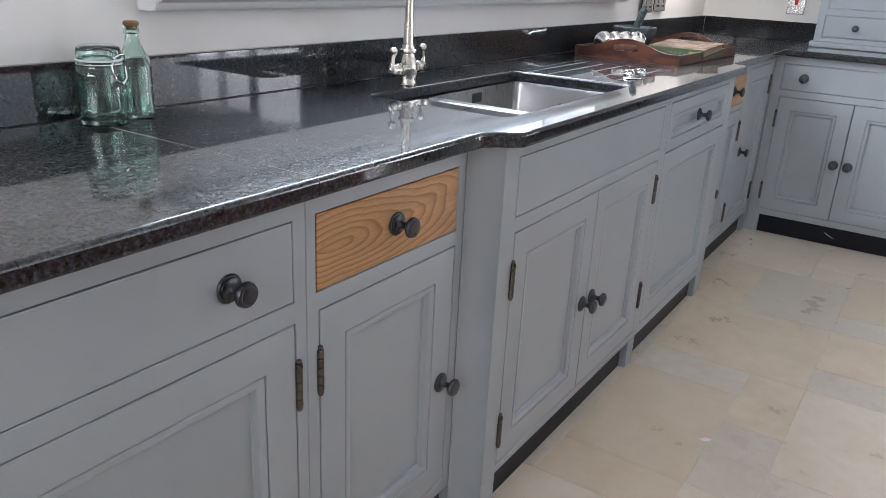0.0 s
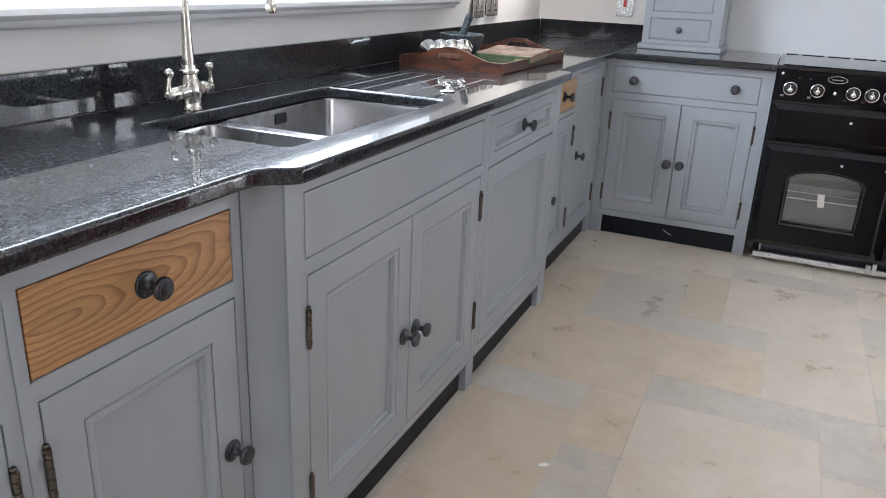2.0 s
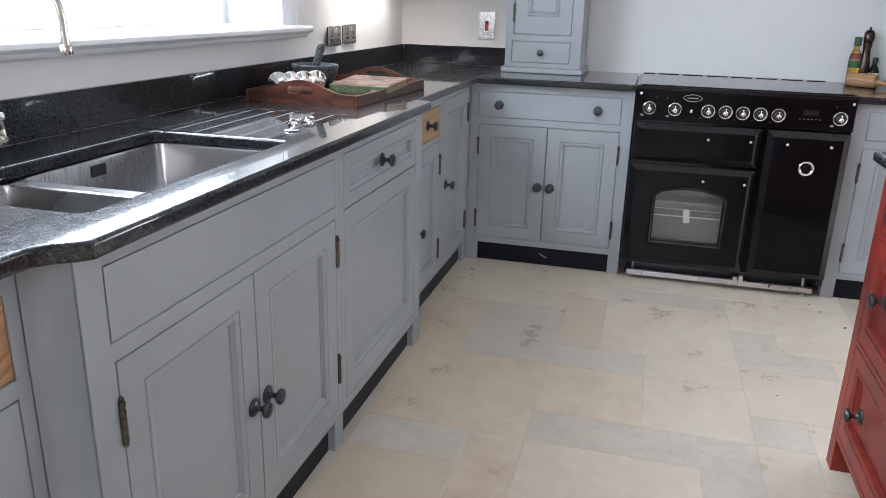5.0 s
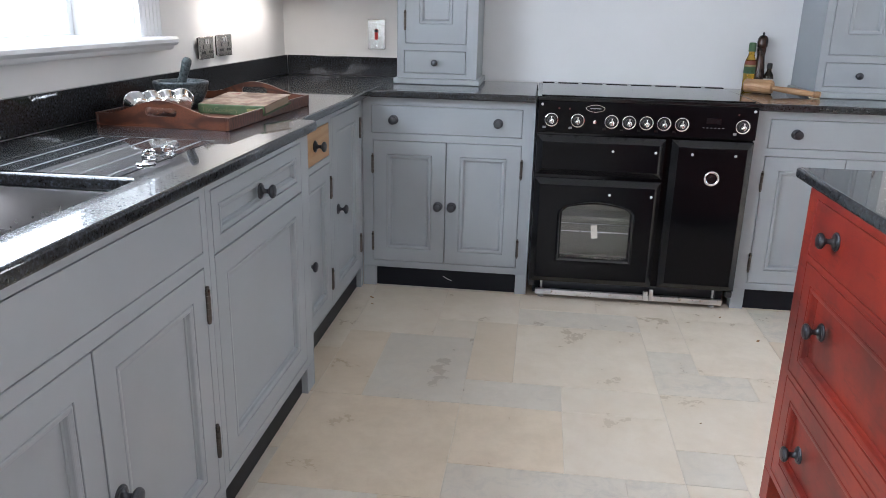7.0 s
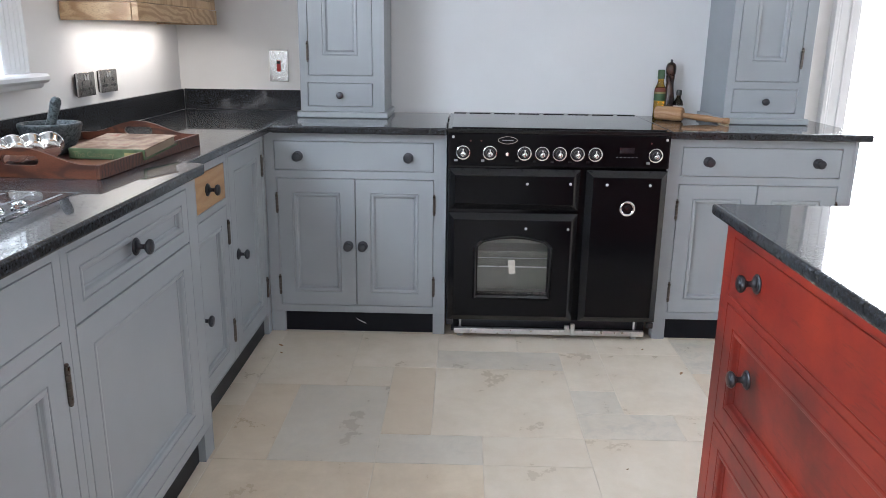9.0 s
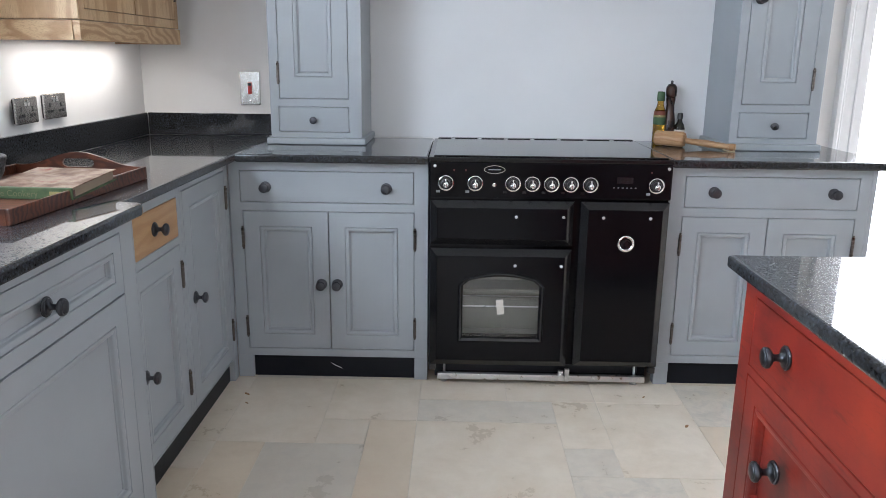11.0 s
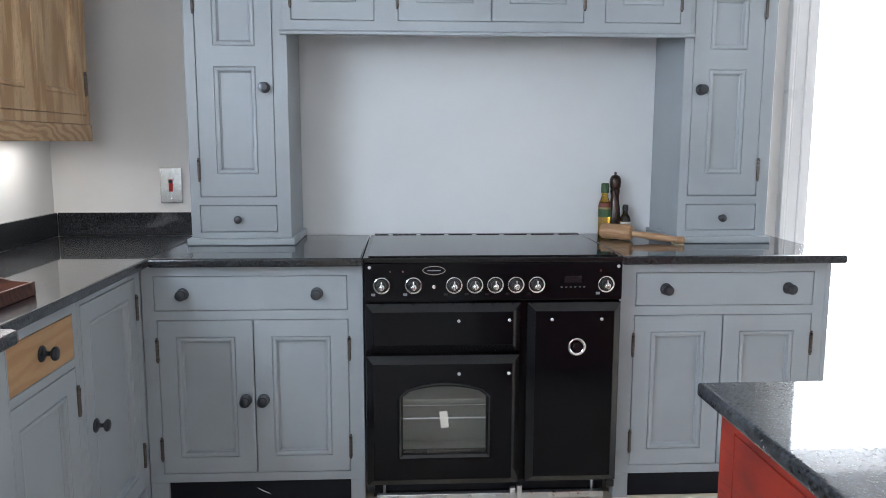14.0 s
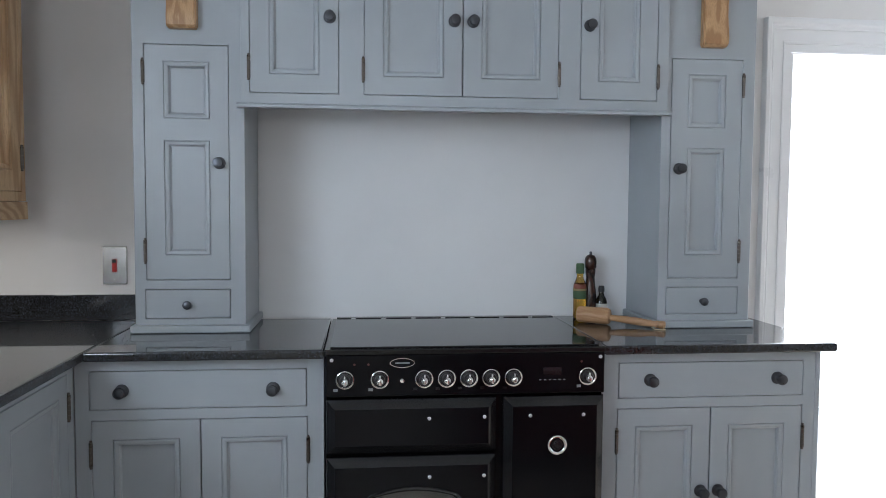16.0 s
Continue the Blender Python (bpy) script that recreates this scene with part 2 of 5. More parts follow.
NEON, _, _ = material("neon_lens", (0.07, 0.008, 0.006), 0.4)
GLOSS, _, _ = material("polished_black_enamel", (0.006, 0.006, 0.007), 0.05, 0.0, 0.7)
RED_SWITCH, _, _ = material("red_rocker", (0.45, 0.02, 0.015), 0.3)
CREAM_STONE = limestone("cream_limestone", (0.685, 0.61, 0.505), (0.60, 0.51, 0.395), (0.57, 0.52, 0.455), 0.07)
TAN_STONE = limestone("tan_limestone", (0.655, 0.555, 0.43), (0.565, 0.46, 0.335), (0.53, 0.47, 0.385), 0.08)
GREY_STONE = limestone("grey_limestone", (0.61, 0.56, 0.48), (0.535, 0.475, 0.39), (0.48, 0.45, 0.40), 0.35)
VEINED_STONE = limestone("veined_limestone", (0.625, 0.57, 0.485), (0.55, 0.485, 0.395), (0.44, 0.415, 0.37), 0.6)
# granite grooves: the window's reflection is put into a paler colour
GROOVE_SHEEN = painted("granite_groove_sheen", (0.15, 0.155, 0.165), 0.35)
JOINT = painted("stone_filler", (0.30, 0.285, 0.265), 0.6)
GROUT = painted("grout", (0.64, 0.575, 0.485), 0.8, 0.2, 0.08)
GREEN_GLASS = glass("green_glass", (0.78, 0.935, 0.88))
CLEAR = glass("clear_glass", (0.97, 0.98, 0.98))
OIL = glass("golden_oil", (0.80, 0.45, 0.05))
DARK_GLASS = glass("dark_bottle_glass", (0.10, 0.07, 0.03))
CORK = painted("cork", (0.30, 0.17, 0.08), 0.8, 0.3, 0.2)
GRAN_MORTAR = granite("mortar_stone", (0.035, 0.042, 0.044), (0.085, 0.10, 0.105), (0.20, 0.22, 0.23), 0.3, 0.15)
CLOTH = leather()
COVER = cover_print()
PAPER, _, _ = material("paper", (0.66, 0.62, 0.54), 0.7)
PAGES = painted("page_edges", (0.26, 0.20, 0.14), 0.8, 0.2, 0.12)
LABEL_GREEN, _, _ = material("label_green", (0.04, 0.095, 0.035), 0.5)
LABEL_YELLOW, _, _ = material("label_yellow", (0.26, 0.22, 0.09), 0.5)
OVEN_GREY, _, _ = material("oven_cavity_enamel", (0.17, 0.18, 0.155), 0.4)
PATIO = painted("pale_paving", (0.72, 0.71, 0.69), 0.7, 0.3, 0.05)
SOFT_SKY = glow("hazy_window_sky", (0.84, 0.93, 1.0), 6.0)
BRIGHT = glow("bright_overcast", (0.95, 0.98, 1.0), 6.0)
STEM = painted("string", (0.55, 0.45, 0.3), 0.8)


# ---- builders ----
def mesh_of(name, bm, mat, smooth=False):
    me = bpy.data.meshes.new(name)
    bmesh.ops.recalc_face_normals(bm, faces=bm.faces)
    bm.to_mesh(me)
    bm.free()
    for m in mat if isinstance(mat, (list, tuple)) else [mat]:
        me.materials.append(m)
    if smooth:
        me.set_sharp_from_angle(angle=radians(38))
        for p in me.polygons:
            p.use_smooth = smooth != "edges" or max(abs(c) for c in p.normal) < 0.9999
    return me


def part(name, bm, mat, parent=None, label="", m=None, smooth=False):
    ob = new(name, mesh_of(name, bm, mat, smooth))
    if parent is not None:
        ob.parent = parent
    if m is not None:
        ob.matrix_basis = m
    return tagged(ob, label)


def thing(name, m, label, category, group="", kind=""):
    ob = new(name)
    ob.empty_display_size = 0.05
    ob.matrix_basis = m
    return tagged(ob, label, category, group, kind)


def box(bm, x0, x1, y0, y1, z0, z1, r=0.0, seg=2):
    got = bmesh.ops.create_cube(bm, size=1.0)["verts"]
    for v in got:
        v.co = Vector(((x0 + x1) / 2 + v.co.x * (x1 - x0), (y0 + y1) / 2 + v.co.y * (y1 - y0), (z0 + z1) / 2 + v.co.z * (z1 - z0)))
    if r > 0:
        edges = list({e for v in got for e in v.link_edges})
        bmesh.ops.bevel(bm, geom=edges, offset=r, segments=seg, profile=0.5, affect="EDGES")
    return bm


def boxed(*args, **kw):
    return box(bmesh.new(), *args, **kw)


def lathe(profile, segs=24, m=Matrix()):
    """A turned solid about z, from (radius, height) pairs."""
    bm = bmesh.new()
    rings = []
    for r, z in profile:
        if r < 1e-6:
            rings.append([bm.verts.new(m @ Vector((0, 0, z)))])
        else:
            rings.append([bm.verts.new(m @ Vector((r * math.cos(2 * math.pi * k / segs), r * math.sin(2 * math.pi * k / segs), z))) for k in range(segs)])
    for a, b in zip(rings, rings[1:]):
        for k in range(segs):
            j = (k + 1) % segs
            if len(a) == 1 and len(b) > 1:
                bm.faces.new((a[0], b[k], b[j]))
            elif len(b) == 1 and len(a) > 1:
                bm.faces.new((a[k], a[j], b[0]))
            elif len(a) > 1:
                bm.faces.new((a[k], a[j], b[j], b[k]))
    return bm


def tube(points, radius, segs=12, caps=True):
    """A round bar along points; radius may be one number or one a point."""
    bm = bmesh.new()
    pts = [Vector(p) for p in points]
    radii = radius if isinstance(radius, (list, tuple)) else [radius] * len(pts)
    rings, side = [], None
    for k, p in enumerate(pts):
        way = (pts[min(k + 1, len(pts) - 1)] - pts[max(k - 1, 0)]).normalized()
        if side is None:
            side = way.orthogonal().normalized()
        side = (side - way * side.dot(way)).normalized()
        up = way.cross(side)
        rings.append([bm.verts.new(p + radii[k] * (math.cos(a) * side + math.sin(a) * up)) for a in (2 * math.pi * q / segs for q in range(segs))])
    for a, b in zip(rings, rings[1:]):
        for q in range(segs):
            bm.faces.new((a[q], a[(q + 1) % segs], b[(q + 1) % segs], b[q]))
    if caps:
        bm.faces.new(rings[0])
        bm.faces.new(rings[-1])
    return bm


def extruded(outline, axis, lo, hi, r=0.0, seg=2):
    """A prism: a closed outline of 2D points pushed along an axis ('x', 'y' or 'z')."""
    put = {"x": lambda a, b, c: (c, a, b), "y": lambda a, b, c: (a, c, b), "z": lambda a, b, c: (a, b, c)}[axis]
    bm = bmesh.new()
    low = [bm.verts.new(put(a, b, lo)) for a, b in outline]
    high = [bm.verts.new(put(a, b, hi)) for a, b in outline]
    f0, f1 = bm.faces.new(low), bm.faces.new(high)
    n = len(outline)
    for k in range(n):
        bm.faces.new((low[k], low[(k + 1) % n], high[(k + 1) % n], high[k]))
    if r > 0:
        bmesh.ops.recalc_face_normals(bm, faces=bm.faces)
        bmesh.ops.bevel(bm, geom=list({e for f in (f0, f1) for e in f.edges}), offset=r, segments=seg, affect="EDGES")
    return bm


def ring_moulding(x0, x1, z0, z1, profile):
    """A mitred frame in the xz plane: profile of (inward offset, y)."""
    bm = bmesh.new()
    loops = [[bm.verts.new((x, y, z)) for x, z in ((x0 + d, z0 + d), (x1 - d, z0 + d), (x1 - d, z1 - d), (x0 + d, z1 - d))] for d, y in profile]
    for a, b in zip(loops, loops[1:]):
        for k in range(4):
            bm.faces.new((a[k], a[(k + 1) % 4], b[(k + 1) % 4], b[k]))
    return bm


def arc(cx, cy, r, a0, a1, n):
    return [(cx + r * math.cos(radians(a0 + (a1 - a0) * k / n)), cy + r * math.sin(radians(a0 + (a1 - a0) * k / n))) for k in range(n + 1)]


# ---- joinery ----
OUT = Matrix.Rotation(radians(90), 4, "X")  # turned solids point out of a front, along -y
knob_mesh = mesh_of("knob", lathe([(0, 0), (0.021, 0), (0.0215, 0.002), (0.020, 0.004), (0.017, 0.0045), (0.0165, 0.0065), (0.010, 0.008), (0.0065, 0.012), (0.006, 0.02), (0.0085, 0.025),
                                  (0.015, 0.028), (0.0185, 0.032), (0.0185, 0.036), (0.0165, 0.039), (0.0135, 0.0395), (0.0125, 0.0408), (0.006, 0.0418), (0, 0.042)], 22, OUT), IRON, True)
small_knob_mesh = mesh_of("small_knob", lathe([(0, 0), (0.010, 0), (0.010, 0.002), (0.006, 0.004), (0.0055, 0.014), (0.013, 0.019), (0.0155, 0.023), (0.0145, 0.028), (0.009, 0.031), (0, 0.0315)], 20, OUT), IRON, True)
barrel = [(0, -0.046), (0.0035, -0.0455), (0.005, -0.043), (0.0035, -0.0395)]
for k in range(5):
    lo = -0.039 + 0.0158 * k
    barrel += [(0.0058, lo), (0.0062, lo + 0.002), (0.0062, lo + 0.0125), (0.0058, lo + 0.0145), (0.0042, lo + 0.0149)]
barrel += [(0.0035, 0.0395), (0.005, 0.043), (0.0035, 0.0455), (0, 0.046)]
hinge_mesh = mesh_of("hinge", lathe(barrel, 10), BRASS, True)


def shared(name, mesh, parent, x, y, z):
    ob = new(name, mesh)
    ob.parent = parent
    ob.matrix_basis = Matrix.Translation((x, y, z))
    return ob


BEAD = [(-0.0005, 0.006), (0.0010, 0.006), (0.0016, 0.0022), (0.0030, 0.0008), (0.0060, 0.0003), (0.0125, 0.0016), (0.0150, 0.0026), (0.0165, 0.0044), (0.0172, 0.0078), (0.0182, 0.0108), (0.0212, 0.0128), (0.0220, 0.0162)]


def sheet(x0, x1, z0, z1, holes, y0, y1):
    """One board in the xz plane with openings (x0, x1, z0, z1), between y0 and y1."""
    xs = sorted({x0, x1, *(v for h in holes for v in h[:2])})
    zs = sorted({z0, z1, *(v for h in holes for v in h[2:])})
    bm = bmesh.new()
    grid = {(i, j): bm.verts.new((x, y0, z)) for i, x in enumerate(xs) for j, z in enumerate(zs)}
    for i in range(len(xs) - 1):
        for j in range(len(zs) - 1):
            cx, cz = (xs[i] + xs[i + 1]) / 2, (zs[j] + zs[j + 1]) / 2
            if not any(h[0] < cx < h[1] and h[2] < cz < h[3] for h in holes):
                bm.faces.new((grid[i, j], grid[i + 1, j], grid[i + 1, j + 1], grid[i, j + 1]))
    bmesh.ops.delete(bm, geom=[v for v in bm.verts if not v.link_faces], context="VERTS")
    for v in bmesh.ops.extrude_face_region(bm, geom=bm.faces[:])["geom"]:
        if isinstance(v, bmesh.types.BMVert):
            v.co.y += y1 - y0
    bmesh.ops.recalc_face_normals(bm, faces=bm.faces)
    rim = [e for e in bm.edges if len(e.link_faces) == 2 and e.calc_face_angle() > 1.0 and all(abs(v.co.y - y0) < 1e-6 for v in e.verts)]
    bmesh.ops.bevel(bm, geom=rim, offset=0.0013, segments=1, affect="EDGES")
    return bm


def framed(name, parent, x0, x1, z0, z1, mat, stile=0.062, rails=None, deep=0.0152, label=""):
    """A framed leaf (a door or a drawer front) with recessed panels. rails: heights of the panels' openings."""
    rails = rails or [(z0 + stile, z1 - stile)]
    g, t = 0.0021, 0.021
    x0, x1, z0, z1 = x0 + g, x1 - g, z0 + g, z1 - g
    leaf = part(name, sheet(x0, x1, z0, z1, [(x0 + stile, x1 - stile, lo, hi) for lo, hi in rails], 0.0, t), mat, parent, label)
    for lo, hi in rails:
        part("panel", boxed(x0 + stile - 0.004, x1 - stile + 0.004, deep, deep + 0.006, lo - 0.004, hi + 0.004), mat, leaf)
        part("moulding", ring_moulding(x0 + stile, x1 - stile, lo, hi, BEAD), mat, leaf)
    return leaf


def slab_front(name, parent, x0, x1, z0, z1, mat, label=""):
    g = 0.0021
    return part(name, boxed(x0 + g, x1 - g, 0, 0.021, z0 + g, z1 - g, r=0.0015), mat, parent, label)


def face_frame(parent, x0, x1, z0, z1, holes, mat, posts=()):
    """The front frame of a unit, 22 mm thick, with openings and its feet."""
    ob = part("face_frame", sheet(x0, x1, z0, z1, holes, 0.0, 0.022), mat, parent)
    for a, b, back in posts:
        part("leg_post", boxed(a, b, 0.0, back, 0.0, z0, r=0.0015), mat, parent)
    return ob


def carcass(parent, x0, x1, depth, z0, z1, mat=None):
    """The box behind the frame and leaves, coloured dark as shade for the gaps."""
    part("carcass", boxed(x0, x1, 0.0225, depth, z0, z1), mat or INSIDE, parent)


def knob(leaf, x, z, small=False):
    return shared("knob", small_knob_mesh if small else knob_mesh, leaf, x, -0.0005, z)


def hinges(leaf, x, z0, z1):
    for z in (z0, z1):
        shared("hinge", hinge_mesh, leaf, x, -0.003, z)


def plinth(parent, x0, x1, back, z1=0.094):
    part("plinth", boxed(x0, x1, back, back + 0.016, 0.0, z1), KICK, parent, "black plinth board set back under the doors")


# ---- the room ----
WX, WY, TOP = -1.30, 4.668, 0.915
XR, XP, YF = -0.738, -0.675, 4.025


def wall(name, bm, mat=WALL, label="", category="wall"):
    return tagged(part(name, bm, mat), label, category, kind="structure")


# sink wall with its window opening: y 1.02..3.21, z 1.125..2.25
bm = bmesh.new()
for y0, y1, z0, z1 in ((-3.0, 1.02, 0, 2.55), (3.16, 4.668, 0, 2.55), (1.02, 3.16, 0, 1.105), (1.02, 3.16, 2.25, 2.55)):
    box(bm, WX - 0.28, WX, y0, y1, z0, z1)
wall("wall_west", bm, WALL, "white emulsioned wall behind the sink with a window")
# range wall with the opening of the glazed door: x 1.945..3.9
bm = bmesh.new()
for x0, x1, z0, z1 in ((WX - 0.28, 1.945, 0, 2.55), (3.90, 4.80, 0, 2.55), (1.945, 3.90, 2.02, 2.55)):
    box(bm, x0, x1, WY, WY + 0.25, z0, z1)
wall("wall_north", bm, WALL, "off-white emulsioned wall behind the range cooker")
# unseen wall; its opening is added for the side fill
bm = bmesh.new()
for y0, y1, z0, z1 in ((-3.0, 2.05, 0, 2.55), (4.35, 4.668, 0, 2.55), (2.05, 4.35, 0, 0.6), (2.05, 4.35, 2.35, 2.55)):
    box(bm, 4.55, 4.80, y0, y1, z0, z1)
wall("wall_east", bm, WALL, "plain white unseen wall with an opening added for light")
# unseen wall; its opening is added for the assumed rear light
bm = bmesh.new()
for x0, x1, z0, z1 in ((WX - 0.28, -1.27, 0, 2.55), (1.0, 4.80, 0, 2.55), (-1.27, 1.0, 0, 0.6), (-1.27, 1.0, 2.35, 2.55)):
    box(bm, x0, x1, -3.25, -3.0, z0, z1)
wall("wall_south", bm, WALL, "plain white unseen wall with an opening added for light")
wall("ceiling", boxed(WX - 0.28, 4.80, -3.25, 4.92, 2.55, 2.70), WALL, "flat white ceiling", "ceiling")
tagged(part("ground", boxed(-30, 30, -30, 34, -0.30, -0.05), PATIO), "pale paving outside the house", "ground", kind="structure")
tagged(part("backdrop", boxed(1.2, 5.6, 6.6, 6.65, -0.05, 3.4), BRIGHT), "bright hazy daylight beyond the glazed door", "backdrop", kind="structure")
tagged(part("backdrop", boxed(-2.65, -2.60, -3.0, 12.0, 0.3, 5.0), SOFT_SKY), "bright hazy daylight outside the sink window", "backdrop", kind="structure")

# the sink window: sill, casing, frame, panes
sill = tagged(part("window_sill", extruded([(-1.299, 1.098), (-1.252, 1.098), (-1.242, 1.104), (-1.238, 1.114), (-1.226, 1.117), (-1.218, 1.125), (-1.218, 1.136), (-1.225, 1.144), (-1.298, 1.145), (-1.565, 1.145), (-1.565, 1.115), (-1.299, 1.115)], "y", 0.922, 3.306, 0.002), WHITE, smooth=True),
              "white painted window sill with a rounded nosing", "window sill", kind="structure")
window = thing("window_1", Matrix(), "white painted window over the sink", "window", kind="structure")


def fluted(name, y0, y1, z0, z1, parent):
    outline = [(WX + 0.001, y0), (WX + 0.018, y0)]
    n = 5
    for k in range(n):
        a = y0 + 0.010 + (y1 - y0 - 0.02) * k / n
        b = y0 + 0.010 + (y1 - y0 - 0.02) * (k + 1) / n
        w = b - a
        outline += [(WX + 0.022, a), (WX + 0.022, a + 0.12 * w), (WX + 0.016, a + 0.3 * w), (WX + 0.014, a + 0.5 * w), (WX + 0.016, a + 0.7 * w), (WX + 0.022, b - 0.12 * w)]
    outline += [(WX + 0.022, y1 - 0.010), (WX + 0.018, y1), (WX + 0.001, y1)]
    return part(name, extruded(outline, "z", z0, z1), WHITE, parent, smooth=True)


fluted("casing", 3.163, 3.310, 1.137, 2.36, window)
fluted("casing", 0.948, 1.018, 1.137, 2.36, window)
part("casing_head", boxed(WX + 0.001, WX + 0.022, 1.019, 3.162, 2.25, 2.36, r=0.003), WHITE, window)
bm = bmesh.new()
for y0, y1, z0, z1 in ((1.021, 1.05, 1.138, 2.249), (3.13, 3.159, 1.138, 2.249), (1.05, 3.13, 1.138, 1.150), (1.05, 3.13, 2.19, 2.249)):
    box(bm, -1.56, -1.515, y0, y1, z0, z1, 0.004)
part("window_frame", bm, WHITE, window)
for y0, y1 in ((1.05, 3.13),):
    part("pane", boxed(-1.541, -1.537, y0, y1, 1.150, 2.19), CLEAR, window).visible_shadow = False

# the glazed garden door: architrave and a dark-framed leaf further along
door = thing("door_1", Matrix(), "white architrave round a wide glazed garden door", "door", kind="structure")
ARCH = [(0.0, 0.0), (0.0, 0.034), (0.003, 0.037), (0.018, 0.037), (0.021, 0.034), (0.024, 0.027), (0.030, 0.024), (0.034, 0.026), (0.038, 0.024), (0.040, 0.018), (0.080, 0.016), (0.082, 0.020), (0.088, 0.021), (0.091, 0.016), (0.117, 0.014), (0.117, 0.0)]


def mitred(run):
    """A moulding swept along its run of (place of the outer edge, way inwards) pairs, with mitred corners."""
    bm = bmesh.new()
    rings = [[bm.verts.new((x + a * ix, WY - 0.001 - d, z + a * 1.2 * iz)) for a, d in ARCH] for (x, z), (ix, iz) in run]
    for a, b in zip(rings, rings[1:]):
        for k in range(len(ARCH)):
            j = (k + 1) % len(ARCH)
            bm.faces.new((a[k], a[j], b[j], b[k]))
    bm.faces.new(rings[0])
    bm.faces.new(rings[-1])
    return bm


part("architrave", mitred([((1.826, 0.0), (1, 0)), ((1.826, 2.163), (1, -1)), ((4.02, 2.163), (0, -1))]), WHITE, door, smooth=True)
part("door_lining", boxed(1.9452, 1.965, WY + 0.002, WY + 0.248, 0, 2.018), WHITE, door)
bm = bmesh.new()
for x in (2.64, 3.05, 3.46, 3.86):
    box(bm, x - 0.035, x + 0.035, WY + 0.10, WY + 0.15, 0.0, 2.015, 0.003)
for z in (0.05, 0.72, 1.38, 1.97):
    box(bm, 2.675, 3.825, WY + 0.105, WY + 0.145, z - 0.03, z + 0.03)
part("glazing_bars", bm, painted("dark_door_paint", (0.05, 0.055, 0.06), 0.4), door, "dark painted glazing bars")


# ---- worktops ----
def worktop(name, xs, ys, keep, label, z1=TOP, thick=0.03, bend=None, r=0.007, butt=None, rounded=()):
    """A stone slab from a grid of cells; bend may move the corners."""
    bm = bmesh.new()
    vs = {(i, j): bm.verts.new((x, y, z1)) for i, x in enumerate(xs) for j, y in enumerate(ys)}
    for i in range(len(xs) - 1):
        for j in range(len(ys) - 1):
            if keep((xs[i] + xs[i + 1]) / 2, (ys[j] + ys[j + 1]) / 2):
                bm.faces.new((vs[i, j], vs[i + 1, j], vs[i + 1, j + 1], vs[i, j + 1]))
    bmesh.ops.delete(bm, geom=[v for v in bm.verts if not v.link_faces], context="VERTS")
    if bend:
        for v in bm.verts:
            v.co.x, v.co.y = bend(v.co.x, v.co.y)
    got = bmesh.ops.extrude_face_region(bm, geom=bm.faces[:])["geom"]
    for v in got:
        if isinstance(v, bmesh.types.BMVert):
            v.co.z -= thick
    bmesh.ops.recalc_face_normals(bm, faces=bm.faces)
    upright = [e for e in bm.edges if abs(e.verts[0].co.z - e.verts[1].co.z) > 0.01 and any(abs(e.verts[0].co.x - a) < 1e-4 and abs(e.verts[0].co.y - b) < 1e-4 for a, b in rounded)]
    if upright:
        bmesh.ops.bevel(bm, geom=upright, offset=0.022, segments=5, profile=0.5, affect="EDGES")
    sharp = [e for e in bm.edges if len(e.link_faces) == 2 and e.calc_face_angle() > 1.0 and abs(e.verts[0].co.z - e.verts[1].co.z) < 1e-4
             and not (butt and all(abs(v.co.y - butt) < 1e-4 for v in e.verts))]
    bmesh.ops.bevel(bm, geom=sharp, offset=r, segments=4, profile=0.5, affect="EDGES")
    return tagged(part(name, bm, STONE_TOP, smooth="edges"), label, "worktop")


FRONT_R, FRONT_P = -0.695, -0.637
worktop("worktop", [-1.279, FRONT_R], [-0.30, 0.763], lambda x, y: True, "polished dark granite worktop slab beside the sink run", butt=0.763)
tagged(part("worktop_joint", boxed(-1.279, -0.697, 0.7632, 0.7643, TOP - 0.028, TOP + 0.0002), JOINT), "thin pale filler joint between two granite slabs", "joint", kind="structure")
ys = [0.7645, 1.160, 1.19, 1.214, 1.235, 1.252, 1.270, 1.384, 2.092, 2.112, 2.56, 2.985, 3.00, 3.012, 3.018, 4.647]
front = {1.160: -0.695, 1.19: -0.694, 1.214: -0.6925, 1.235: -0.676, 1.252: -0.652, 1.270: -0.637, 3.00: -0.641, 3.012: -0.653, 3.018: -0.695, 4.647: -0.695, 0.7645: -0.695}
worktop("worktop", [-1.279, -1.113, -0.79, -0.745, FRONT_P], ys,
        lambda x, y: not (-1.113 < x < -0.745 and 1.384 < y < 2.092) and not (-1.113 < x < -0.79 and 2.112 < y < 2.56),
        "polished dark granite worktop with an undermounted sink and drainer grooves", butt=0.7645, rounded=[(x, y) for x in (-1.113, -0.745) for y in (1.384, 2.092)],
        bend=lambda x, y: (next((fx for fy, fx in front.items() if abs(fy - y) < 1e-4), FRONT_P), y) if x > -0.70 else (x, y))
worktop("worktop", [FRONT_R + 0.0012, 0.031], [3.982, 4.647], lambda x, y: True, "polished dark granite worktop between corner and range cooker")
worktop("worktop", [0.944, 1.752], [3.982, 4.666], lambda x, y: True, "polished dark granite worktop beside the range cooker")

